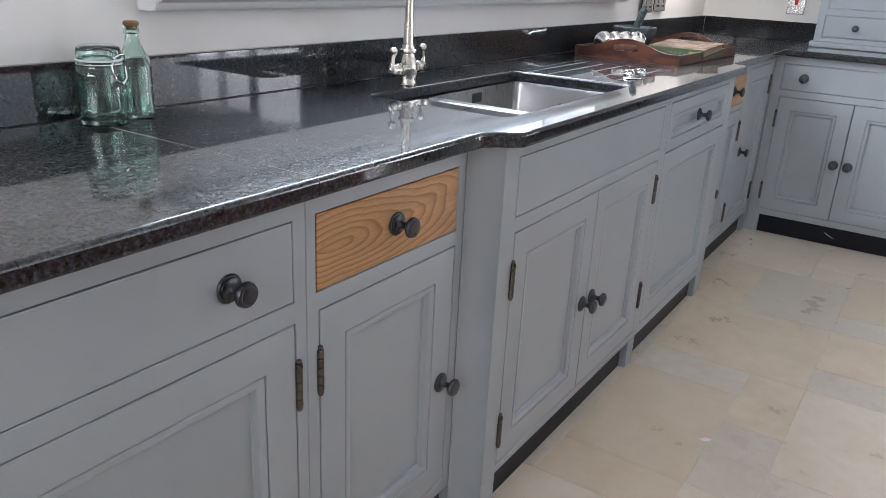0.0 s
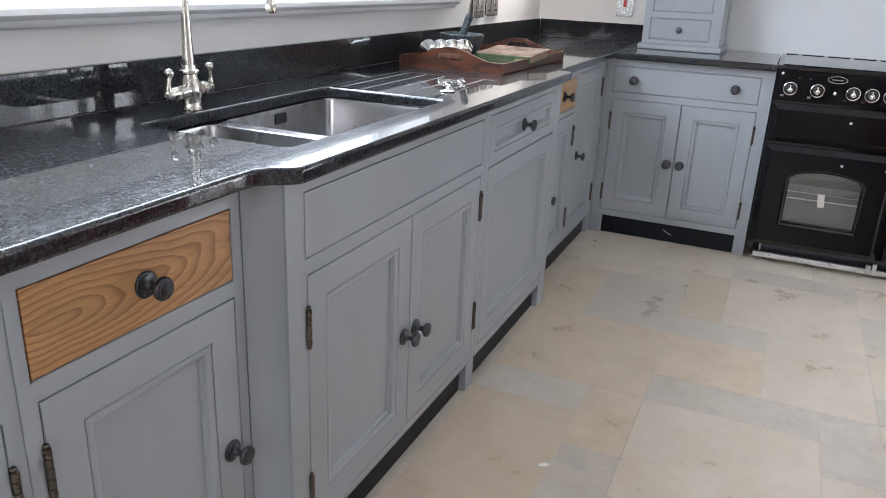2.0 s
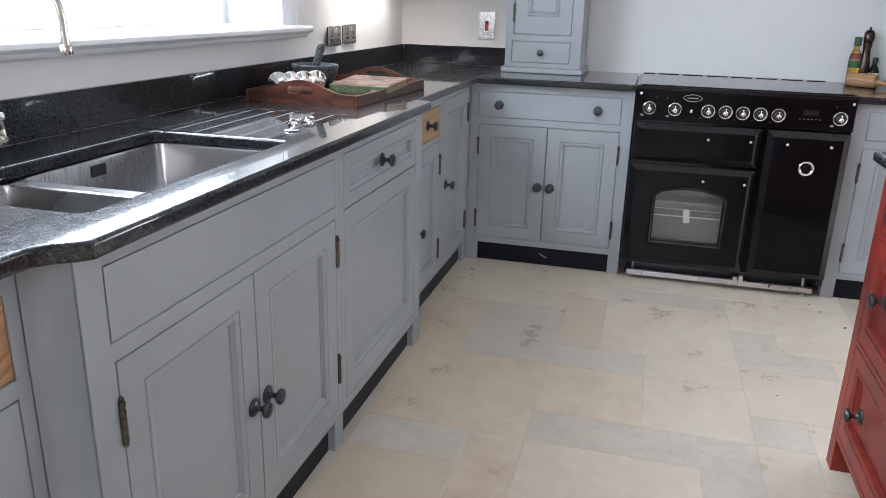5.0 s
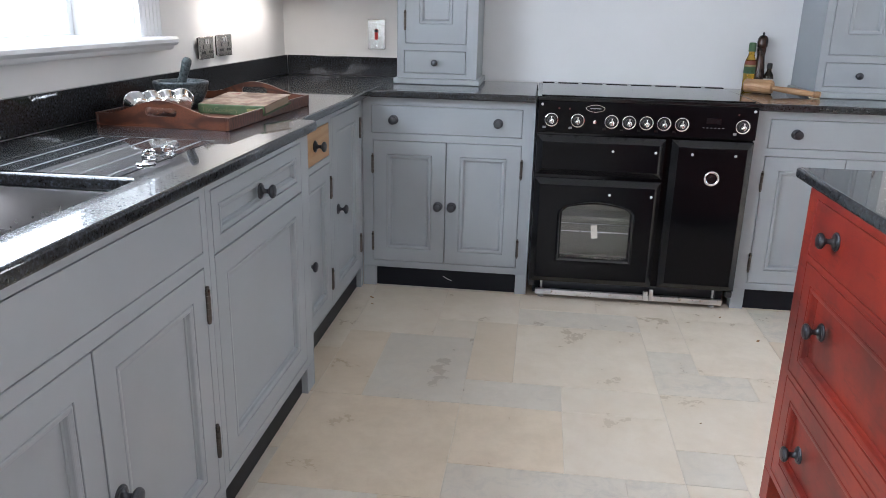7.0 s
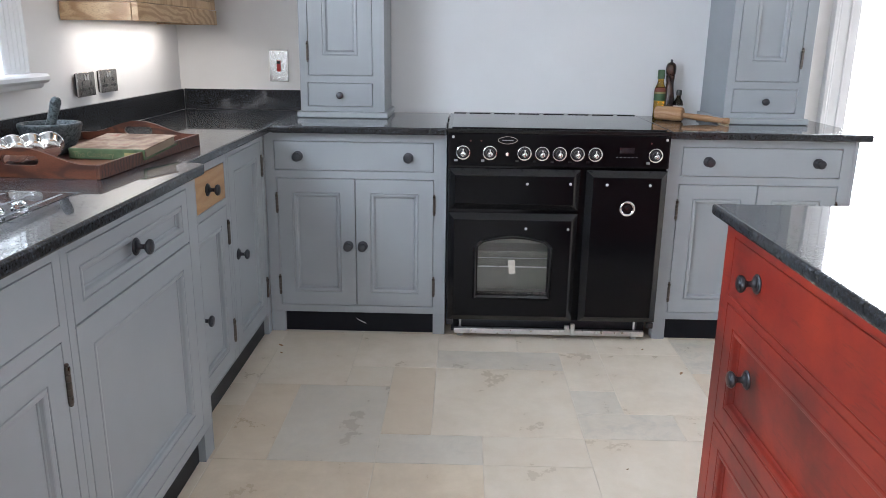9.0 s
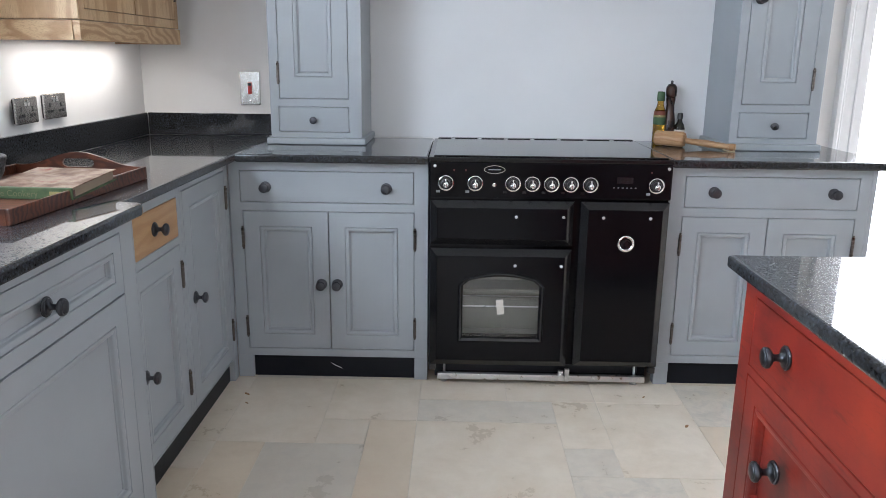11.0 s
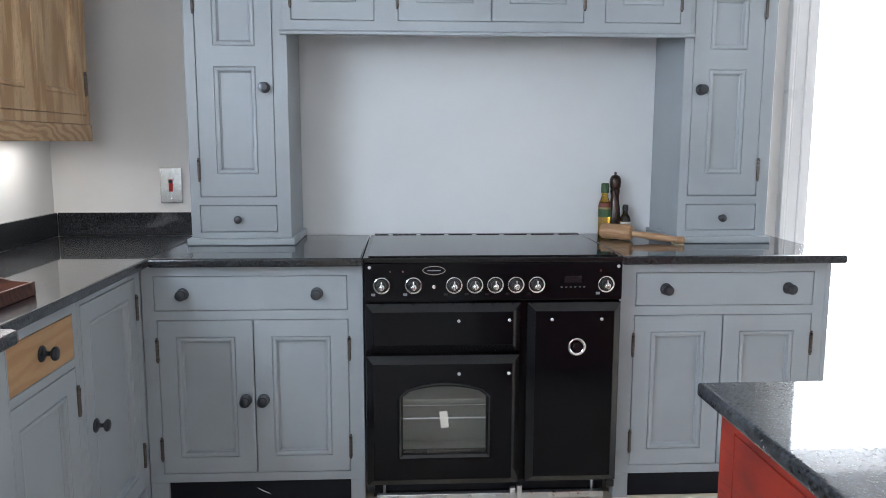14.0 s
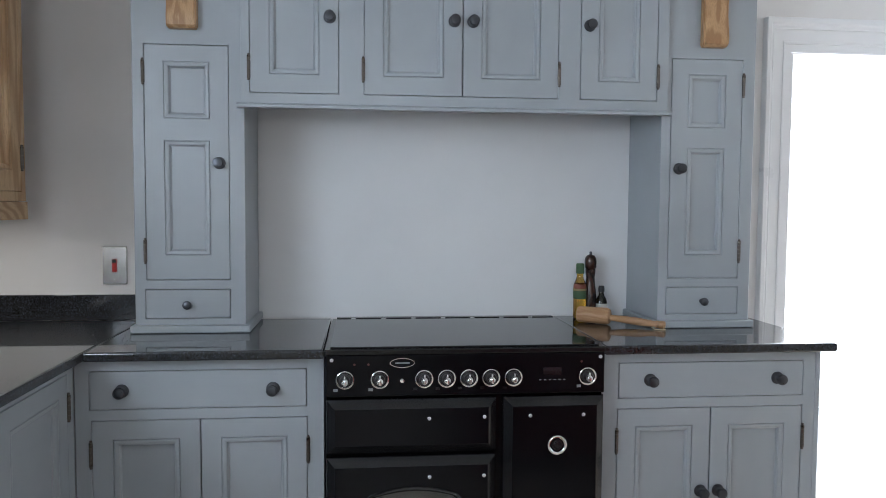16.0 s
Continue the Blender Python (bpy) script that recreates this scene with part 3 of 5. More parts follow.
# drainer grooves: a profiled strip let into the slab
bm = bmesh.new()
line = []
for k in range(5):
    c = -1.080 + 0.066 * k
    line += [(c - 0.0042, 0.0), (c - 0.0026, -0.0012), (c, -0.0019), (c + 0.0026, -0.0012), (c + 0.0042, 0.0)]
line = [(-1.1129, 0.0)] + line + [(-0.7901, 0.0)]
rows = []
for y, deep in ((2.1121, 1.0), (2.53, 0.75), (2.545, 0.0), (2.5599, 0.0)):
    rows.append([bm.verts.new((px, y, TOP - 0.0003 + d * deep)) for px, d in line])
for a, b in zip(rows, rows[1:]):
    for k in range(len(line) - 1):
        # groove faces take the paler tone that stands for reflected light
        bm.faces.new((a[k], a[k + 1], b[k + 1], b[k])).material_index = 1 if k % 5 in (1, 2, 3, 4) and a is not rows[2] else 0
tagged(part("drainer", bm, [STONE_TOP, GROOVE_SHEEN]), "row of drainer grooves cut into the granite worktop", "drainer")

# upstands
tagged(part("upstand", boxed(WX + 0.0005, WX + 0.0205, -0.30, 4.647, TOP + 0.0005, 1.014, r=0.002), STONE_TOP), "polished dark granite upstand along the sink wall", "upstand", kind="structure")
tagged(part("upstand", boxed(WX + 0.021, -0.640, WY - 0.0205, WY - 0.0005, TOP + 0.0005, 1.014, r=0.002), STONE_TOP), "polished dark granite upstand in the corner", "upstand", kind="structure")


# ---- sink run: base units ----
SINK_RUN = lambda x, y: pose(x, y, 0, 0, 0, 90)
HEAD = 0.884


def unit(name, m, label, x0, x1, holes, depth=0.53, posts=(), kick=None, mat=GREY, kick_back=0.022, foot=0.094, group="base units", top=HEAD - 0.002):
    t = thing(name, m, label, "cabinet", group)
    face_frame(t, x0, x1, foot, HEAD, holes, mat, posts)
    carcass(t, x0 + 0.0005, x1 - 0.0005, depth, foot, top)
    if kick:
        plinth(t, kick[0], kick[1], kick_back)
    return t


# wide drawer unit next to the camera's start
u = unit("base_unit", SINK_RUN(XR, 0), "grey-blue painted base unit with a wide drawer over two doors", -0.30, 0.779, [(-0.25, 0.753, 0.715, 0.845), (-0.25, 0.25, 0.126, 0.680), (0.252, 0.755, 0.126, 0.680)], kick=(-0.30, 0.779))
d = slab_front("drawer_front", u, -0.25, 0.753, 0.715, 0.845, GREY)
knob(d, 0.630, 0.780)
knob(d, -0.13, 0.780)
d = framed("door", u, -0.25, 0.25, 0.126, 0.680, GREY)
knob(d, 0.215, 0.39)
hinges(d, -0.252, 0.21, 0.575)
d = framed("door", u, 0.252, 0.755, 0.126, 0.680, GREY)
knob(d, 0.287, 0.39)
hinges(d, 0.757, 0.21, 0.572)

# oak drawer unit with the curved filler at its end
u = unit("base_unit", SINK_RUN(XR, 0), "grey-blue base unit with an unpainted oak drawer over a door", 0.7795, 1.226, [(0.801, 1.201, 0.715, 0.845), (0.807, 1.201, 0.126, 0.684)], kick=(0.7795, 1.226))
d = slab_front("drawer_front", u, 0.801, 1.201, 0.715, 0.845, OAK, "natural oak drawer front with cathedral grain")
knob(d, 1.004, 0.779)
d = framed("door", u, 0.807, 1.201, 0.126, 0.684, GREY)
knob(d, 1.170, 0.388)
hinges(d, 0.806, 0.21, 0.577)
curve = [(XR + 0.061 * (1 - math.cos(radians(a))), 1.2285 + 0.037 * math.sin(radians(a))) for a in range(0, 91, 9)] + [(XR - 0.05, 1.2655), (XR - 0.05, 1.2285)]
# added board behind the filler, coloured dark to shade its gaps
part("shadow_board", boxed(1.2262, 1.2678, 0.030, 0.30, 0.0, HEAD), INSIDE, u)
tagged(part("curved_pilaster", extruded(curve, "z", 0.0, HEAD), GREY, smooth=True), "grey-blue painted rounded filler beside the sink cabinet", "pilaster")

# sink cabinet
u = unit("sink_cabinet", SINK_RUN(XP, 0), "grey-blue sink cabinet with a plain apron over two panelled doors", 1.2682, 2.246, [(1.326, 2.218, 0.724, 0.853), (1.331, 1.7735, 0.118, 0.691), (1.7735, 2.216, 0.118, 0.691)],
         depth=0.60, posts=[(1.2682, 1.330, 0.03), (2.186, 2.246, 0.05)], kick=(1.33, 2.19), top=0.66)
slab_front("apron", u, 1.326, 2.218, 0.724, 0.853, GREY)
d = framed("door", u, 1.331, 1.7735, 0.118, 0.691, GREY)
knob(d, 1.742, 0.386)
hinges(d, 1.330, 0.212, 0.585)
d = framed("door", u, 1.7735, 2.216, 0.118, 0.691, GREY)
knob(d, 1.805, 0.386)
hinges(d, 2.218, 0.25, 0.60)

# dishwasher front
u = unit("dishwasher_cabinet", SINK_RUN(XP, 0), "grey-blue cabinet front hiding a dishwasher", 2.2465, 3.005, [(2.274, 2.934, 0.126, 0.855)], depth=0.60, posts=[(2.930, 3.005, 0.05)], kick=(2.2465, 2.93))
d = framed("drawer_front", u, 2.274, 2.934, 0.700, 0.855, GREY, stile=0.040)
knob(d, 2.580, 0.784)
d = framed("door", u, 2.274, 2.934, 0.126, 0.700, GREY)
part("side_panel", boxed(3.0055, 3.0095, 0.0, 0.07, 0.0, HEAD), GREY, u)

# oak drawer unit and corner door
u = unit("base_unit", SINK_RUN(XR, 0), "grey-blue base unit with an unpainted oak drawer over a narrow door", 3.010, 3.509, [(3.095, 3.482, 0.715, 0.842), (3.098, 3.482, 0.100, 0.690)], kick=(3.010, 3.509), kick_back=0.022)
d = slab_front("drawer_front", u, 3.095, 3.482, 0.715, 0.842, OAK_PLAIN, "natural oak drawer front")
knob(d, 3.295, 0.780)
d = framed("door", u, 3.098, 3.482, 0.100, 0.690, GREY)
knob(d, 3.150, 0.378)
hinges(d, 3.484, 0.215, 0.59)
u = unit("corner_cabinet", SINK_RUN(XR, 0), "tall grey-blue corner cabinet door under the worktop", 3.5095, 4.024, [(3.530, 3.972, 0.100, 0.853)], kick=(3.5095, 3.975), kick_back=0.022, posts=[(3.975, 4.024, 0.03)])
d = framed("door", u, 3.530, 3.972, 0.100, 0.853, GREY)
knob(d, 3.590, 0.478)
hinges(d, 3.974, 0.22, 0.75)

# ---- range wall: base units ----
RANGE_RUN = pose(0, YF, 0)
u = unit("base_unit", RANGE_RUN, "grey-blue base unit with a wide drawer over two panelled doors", XR + 0.001, 0.031, [(-0.694, -0.024, 0.725, 0.848), (-0.688, -0.356, 0.126, 0.692), (-0.356, -0.022, 0.126, 0.692)],
         posts=[(XR + 0.001, -0.675, 0.05), (-0.021, 0.031, 0.05)], kick=(-0.675, -0.021), kick_back=0.018)
d = slab_front("drawer_front", u, -0.694, -0.024, 0.725, 0.848, GREY)
knob(d, -0.594, 0.785)
knob(d, -0.130, 0.785)
d = framed("door", u, -0.688, -0.356, 0.126, 0.692, GREY)
knob(d, -0.388, 0.400)
hinges(d, -0.690, 0.22, 0.585)
d = framed("door", u, -0.356, -0.022, 0.126, 0.692, GREY)
knob(d, -0.326, 0.400)
hinges(d, -0.020, 0.22, 0.585)
u = unit("base_unit", RANGE_RUN, "grey-blue end base unit with a wide drawer over two panelled doors", 0.945, 1.704, [(1.006, 1.660, 0.728, 0.850), (1.003, 1.331, 0.126, 0.694), (1.331, 1.660, 0.126, 0.694)],
         posts=[(0.945, 1.001, 0.05), (1.66, 1.704, 0.05)], kick=(1.001, 1.66), kick_back=0.018)
d = slab_front("drawer_front", u, 1.006, 1.660, 0.728, 0.850, GREY)
knob(d, 1.115, 0.790)
knob(d, 1.565, 0.790)
d = framed("door", u, 1.003, 1.331, 0.126, 0.694, GREY)
knob(d, 1.300, 0.405)
hinges(d, 1.002, 0.22, 0.585)
d = framed("door", u, 1.331, 1.660, 0.126, 0.694, GREY)
knob(d, 1.363, 0.405)
hinges(d, 1.662, 0.22, 0.585)
part("end_panel", boxed(1.7042, 1.722, 0.0, 0.64, 0.0, HEAD, r=0.0015), GREY, u)

# ---- sink and tap ----
sink = thing("sink", Matrix(), "brushed steel one and a half bowl sink undermounted in granite", "sink")


def bowl(name, x0, x1, y0, y1, z0, z1, r):
    """An open steel basin with rounded corners and a rounded floor edge."""
    def loop(inset, z):
        rr, out = max(r - inset * 0.3, 0.01), []
        for cx, cy, a in ((x1 - inset - rr, y1 - inset - rr, 0), (x0 + inset + rr, y1 - inset - rr, 90), (x0 + inset + rr, y0 + inset + rr, 180), (x1 - inset - rr, y0 + inset + rr, 270)):
            out += [(px, py, z) for px, py in arc(cx, cy, rr, a, a + 90, 5)]
        return out
    bm = bmesh.new()
    levels = [(-0.014, z1 - 0.0005), (0.0, z1), (0.002, z1 - 0.006), (0.004, z0 + 0.03), (0.010, z0 + 0.012), (0.026, z0 + 0.002), (0.05, z0)]
    loops = [[bm.verts.new(p) for p in loop(i, z)] for i, z in levels]
    for a, b in zip(loops, loops[1:]):
        for k in range(len(a)):
            bm.faces.new((a[k], a[(k + 1) % len(a)], b[(k + 1) % len(a)], b[k]))
    bm.faces.new(loops[-1])
    ob = part(name, bm, STEEL, sink, smooth=True)
    return ob


big = bowl("main_bowl", -1.110, -0.752, 1.636, 2.094, 0.70, 0.884, 0.022)
small = bowl("half_bowl", -1.108, -0.752, 1.389, 1.592, 0.76, 0.884, 0.022)
part("overflow", boxed(-1.1095, -1.1045, 1.838, 1.888, 0.845, 0.872, r=0.003), BLACK, big, "black overflow slot")
part("waste", lathe([(0, 0.006), (0.03, 0.006), (0.043, 0.004), (0.045, 0.001)], 24, Matrix.Translation((-0.93, 1.83, 0.701))), CHROME, big, "chrome basket waste", smooth=True)
part("divider", boxed(-1.100, -0.760, 1.5925, 1.6355, 0.872, 0.8858, r=0.005, seg=3), STEEL, sink, smooth="edges")

tap = thing("mixer_tap", pose(-1.146, 1.580, TOP, 0, 0, 8), "brushed nickel bridge mixer tap with a swan neck and lever handles", "tap")
part("body", lathe([(0, 0), (0.0235, 0), (0.024, 0.003), (0.0225, 0.005), (0.0222, 0.024), (0.0245, 0.036), (0.0250, 0.045), (0.0225, 0.058), (0.0180, 0.070), (0.0165, 0.080), (0.0212, 0.083), (0.0212, 0.088), (0.0165, 0.091), (0.0150, 0.10), (0, 0.10)], 28), NICKEL, tap, smooth=True)
for side in (-1, 1):
    valve = part("valve_arm", tube([(0, side * q, 0.043) for q in (0.006, 0.026, 0.044, 0.046, 0.048, 0.056, 0.061, 0.078, 0.085, 0.090)],
                                  [0.019, 0.0155, 0.0125, 0.0145, 0.0155, 0.0155, 0.0135, 0.0130, 0.0095, 0.004], 18), NICKEL, tap, smooth=True)
    bx, by, hy = 0.002, side * 0.077, side * 0.079
    part("lever", tube([(0, hy, 0.048), (0.001, hy + side * 0.002, 0.058), (0.002, hy + side * 0.001, 0.070), (bx, by, 0.082)], [0.0090, 0.0062, 0.0042, 0.0056], 12), NICKEL, valve, smooth=True)
    part("lever_ball", lathe([(0, -0.010), (0.006, -0.0085), (0.0092, -0.0045), (0.0102, 0), (0.0092, 0.0045), (0.006, 0.0085), (0, 0.010)], 18, Matrix.Translation((bx, by, 0.0895))), NICKEL, valve, smooth=True)
way = Vector((0.91, 0.40, 0)).normalized()
way = pose(0, 0, 0, 0, 0, -8).to_3x3() @ way
neck = [Vector((0, 0, 0.095)), Vector((0, 0, 0.17)), Vector((0, 0, 0.22)), Vector((0, 0, 0.268))]
for k in range(1, 15):
    a = radians(180 - 13.4 * k)
    neck.append(Vector((0, 0, 0.268)) + way * (0.093 + 0.093 * math.cos(a)) + Vector((0, 0, 0.118 * math.sin(a))))
neck.append(neck[-1] + Vector((0, 0, -0.022)) + way * 0.002)
spout = part("spout", tube(neck, [0.0138, 0.0106, 0.0092] + [0.0086] * (len(neck) - 3), 16), NICKEL, tap, smooth=True)
part("aerator", lathe([(0, 0), (0.0105, 0), (0.0115, 0.004), (0.0115, 0.014), (0.0095, 0.018), (0, 0.018)], 18, Matrix.Translation(neck[-1] + Vector((0, 0, -0.012)))), NICKEL, spout, smooth=True)

# ---- dressers, hood cupboards and corbels on the range wall ----
def dresser(x0, x1, door, drawer, panels, knob_x, hinge_x, label, grp="dressers"):
    """A narrow tall cupboard standing on the worktop: drawer below, two-panel door above."""
    t = thing("dresser_cupboard", pose(0, 4.33, 0), label, "cupboard", grp)
    face_frame(t, x0, x1, 0.9435, 2.545, [(door[0], door[1], 1.102, 1.920), (drawer[0], drawer[1], 0.966, 1.070)], GREY)
    part("carcass", boxed(x0, x1, 0.0225, 0.337, 0.9435, 2.545), GREY, t)
    part("base_moulding", boxed(x0 - 0.016, x1 + 0.016, -0.016, 0.337, TOP + 0.0005, 0.943, r=0.005, seg=3), GREY, t, smooth="edges")
    d = slab_front("drawer_front", t, drawer[0], drawer[1], 0.966, 1.070, GREY)
    knob(d, (drawer[0] + drawer[1]) / 2, 1.016, True)
    d = framed("door", t, door[0], door[1], 1.102, 1.920, GREY, stile=panels[0], rails=[(1.190, 1.590), (1.666, 1.862)])
    knob(d, knob_x, 1.513)
    hinges(d, hinge_x, 1.205, 1.825)
    return t


dresser(-0.637, -0.258, (-0.598, -0.311), (-0.603, -0.311), (0.064,), -0.345, -0.600, "tall grey-blue cupboard with a small drawer, hinged at its corner side")
dresser(1.256, 1.616, (1.292, 1.569), (1.289, 1.572), (0.064,), 1.327, 1.571, "tall grey-blue cupboard with a small drawer, beside the garden door")
hood = thing("hood_cupboard", pose(0, 4.305, 0), "grey-blue overmantel cupboard with four doors above the range cooker", "cupboard")
gaps = [(-0.237, 0.071), (0.1575, 0.5075), (0.5075, 0.857), (0.937, 1.227)]
face_frame(hood, -0.266, 1.268, 1.722, 2.545, [(a, b, 1.757, 2.40) for a, b in gaps], GREY)
part("carcass", boxed(-0.2575, 1.2555, 0.0225, 0.361, 1.800, 2.545), GREY, hood)
part("side_cheek", boxed(-0.266, -0.258, 0.0222, 0.0245, 1.722, 2.545), GREY, hood)
part("back_board", boxed(-0.2575, 1.2555, 0.0222, 0.0240, 1.722, 1.7775), GREY, hood)
part("side_cheek", boxed(1.2562, 1.268, 0.0222, 0.0245, 1.722, 2.545), GREY, hood)
part("bottom_moulding", extruded([(-0.014, 1.706), (-0.014, 1.714), (-0.010, 1.719), (-0.004, 1.7215), (0.024, 1.7215), (0.024, 1.706)], "x", -0.280, 1.280), GREY, hood, smooth=True)
part("underside", boxed(-0.2575, 1.2555, 0.0245, 0.361, 1.778, 1.7995), GREY, hood)
part("extractor_panel", boxed(0.15, 0.86, 0.05, 0.30, 1.768, 1.7777, r=0.003), GREY, hood, "painted extractor panel let into the underside")
for (a, b), kx, hx in zip(gaps, (0.039, 0.4765, 0.5436, 0.9696), (-0.239, 0.1555, 0.859, 1.229)):
    d = framed("door", hood, a, b, 1.757, 2.40, GREY, stile=0.066)
    knob(d, kx, 2.022)
    hinges(d, hx, 1.845, 2.31)
S_CURVE = [(0.0, 2.53), (0.0, 1.966), (-0.026, 1.966), (-0.038, 1.976), (-0.042, 2.000), (-0.036, 2.04), (-0.030, 2.08), (-0.030, 2.12), (-0.040, 2.17), (-0.062, 2.22), (-0.092, 2.27), (-0.112, 2.33), (-0.118, 2.40), (-0.118, 2.53)]
corbel_things = []
for x0, x1, z in ((-0.512, -0.412, 0.004), (1.396, 1.492, -0.006)):
    corbel_things.append(tagged(part("corbel", extruded([(4.3295 + y, h + z) for y, h in S_CURVE], "x", x0, x1, 0.005), OAK_CORBEL, smooth=True), "natural oak scroll corbel fixed to the cupboard frieze", "corbel", "corbels"))

# pale painted splashback area behind the cooker
tagged(part("splashback", boxed(-0.257, 1.255, WY - 0.0045, WY - 0.0005, TOP + 0.001, 1.777), SPLASH), "plain white painted splashback behind the range cooker", "splashback", kind="structure")

# ---- oak wall cupboard over the corner ----
cup = thing("wall_cupboard", pose(-1.024, 0, 0, 0, 0, 90), "pale oak wall cupboard with two panelled doors over the sockets", "cupboard")
part("carcass", boxed(3.567, 4.406, 0.0225, 0.2695, 1.375, 2.30), OAK_PALE, cup)
face_frame(cup, 3.567, 4.406, 1.375, 2.30, [(3.600, 3.985, 1.408, 2.26), (3.985, 4.374, 1.408, 2.26)], OAK_PALE)
part("pelmet", boxed(3.5555, 4.414, -0.0025, 0.020, 1.312, 1.3725, r=0.0015), OAK_BOARD, cup)
part("pelmet_return", boxed(0.0, 0.2475, 0.0, 0.020, 1.312, 1.3725, r=0.0015), OAK_BOARD, cup, m=pose(3.5555, 0.2695, 0, 0, 0, -90))
part("pelmet_return", boxed(4.402, 4.414, 0.0225, 0.2695, 1.312, 1.3745, r=0.003), OAK_PALE, cup)
for a, b, hx, kx in ((3.600, 3.985, 3.599, 3.955), (3.985, 4.374, 4.375, 4.015)):
    d = framed("door", cup, a, b, 1.408, 2.26, OAK_PALE, stile=0.070, rails=[(1.480, 2.19)], deep=0.014)
    hinges(d, hx, 1.525, 2.15)
    knob(d, kx, 1.80)
side = part("end_panel", sheet(-0.2695, -0.001, 1.376, 2.30, [(-0.215, -0.06, 1.43, 2.24)], 0.0, 0.010), OAK_PALE, cup, m=pose(3.5565, 0, 0, 0, 0, -90))

# ---- sockets and cooker switch ----
def socket_plate(m, label):
    t = thing("double_socket", m, label, "socket", "wall sockets")
    part("plate", boxed(-0.073, 0.073, -0.0075, 0, -0.043, 0.043, r=0.002), PLATE, t)
    part("back_box", boxed(-0.068, 0.068, 0.0002, 0.006, -0.039, 0.039), BLACK, t)
    for x in (-0.037, 0.037):
        for px, pz, w, hh in ((x, 0.004, 0.0035, 0.008), (x - 0.011, -0.017, 0.0075, 0.0045), (x + 0.011, -0.017, 0.0075, 0.0045)):
            part("pin_slot", boxed(px - w, px + w, -0.0082, -0.0076, pz - hh, pz + hh), BLACK, t)
        part("rocker", boxed(x * 0.30 - 0.007, x * 0.30 + 0.007, -0.0105, -0.0076, 0.014, 0.034, r=0.001), CHROME, t)
    return t


socket_plate(pose(WX + 0.014, 3.664, 1.089, 0, 0, 93), "brushed steel double socket standing slightly off the wall")
socket_plate(pose(WX + 0.007, 3.860, 1.092, 0, 0, 90), "brushed steel double socket on the white wall")
t = thing("cooker_switch", pose(-0.807, WY - 0.001, 1.128), "brushed steel cooker switch with a red rocker", "switch")
part("plate", boxed(-0.046, 0.046, -0.009, 0, -0.074, 0.074, r=0.002), PLATE, t)
part("rocker", boxed(-0.009, 0.009, -0.014, -0.0092, -0.026, 0.026, r=0.002), RED_SWITCH, t, "red rocker")
part("rocker_tip", boxed(-0.0085, 0.0085, -0.0155, -0.0142, 0.010, 0.024, r=0.0006), BLACK, t)
for z in (-0.058, 0.058):
    part("screw", lathe([(0, 0), (0.0045, 0), (0.004, 0.0015), (0, 0.002)], 12, Matrix.Translation((0, -0.0092, z)) @ OUT), CHROME, t, smooth=True)

GRIP = metal_finish("satin_chrome", (0.78, 0.78, 0.77), 0.30)

# ---- range cooker ----
cooker = thing("range_cooker", pose(0, 3.972, 0), "black enamel range cooker with chrome knobs, its handles not yet fitted", "range cooker")
part("body", sheet(0.036, 0.941, 0.085, 0.898, [(0.115, 0.515, 0.14, 0.52)], 0.036, 0.60), ENAMEL, cooker)
part("hob_frame", boxed(0.034, 0.943, -0.004, 0.655, 0.8985, 0.9165, r=0.004), SATIN, cooker)
part("hob_glass", boxed(0.052, 0.925, 0.016, 0.612, 0.9168, 0.9215, r=0.002), CERAMIC, cooker)
vent = part("rear_vent", boxed(0.052, 0.925, 0.614, 0.650, 0.9168, 0.9245, r=0.003), SATIN, cooker)
for k in range(7):
    part("vent_tab", boxed(0.11 + 0.118 * k, 0.128 + 0.118 * k, 0.6125, 0.6138, 0.9216, 0.924), GALV, vent)
fascia = part("fascia", boxed(0.037, 0.940, 0.0, 0.036, 0.764, 0.8975, r=0.004), ENAMEL, cooker)
range_knob = mesh_of("control_knob", lathe([(0, 0), (0.0215, 0), (0.0215, 0.003), (0.0165, 0.0045), (0.016, 0.013), (0.0145, 0.0165), (0.010, 0.0185), (0, 0.019)], 28, OUT), BLACK, True)
bezel = mesh_of("bezel", lathe([(0.0235, 0.0002), (0.029, 0.0002), (0.029, 0.0016), (0.0262, 0.0026), (0.0235, 0.0016), (0.0235, 0.0002)], 32, OUT), CHROME, True)
bm = lathe([(0.0105, 0.0165), (0.0105, 0.022), (0.009, 0.026), (0.005, 0.0285), (0, 0.029)], 18, Matrix.Translation((0, 0, -0.003)) @ OUT)
box(bm, -0.0022, 0.0022, -0.026, -0.0185, -0.002, 0.017, r=0.001)
box(bm, -0.0045, 0.0045, -0.034, -0.0285, -0.012, 0.006, r=0.0018)
grip = mesh_of("grip", bm, GRIP, True)
plug = mesh_of("screw", lathe([(0, 0), (0.0058, 0), (0.0058, 0.002), (0.004, 0.0035), (0, 0.004)], 14, OUT), GALV, True)
for k, x in enumerate((0.098, 0.208, 0.349, 0.4215, 0.493, 0.565, 0.638, 0.883)):
    kn = shared("control_knob", range_knob, cooker, x, -0.0002, 0.819)
    shared("bezel", bezel, kn, 0, 0, 0)
    g = shared("grip", grip, kn, 0, 0, 0)
    part("pictogram", boxed(x - 0.036, x - 0.022, -0.0006, -0.0001, 0.783, 0.792), PRINT if k in (0, 1, 7) else SATIN, fascia)
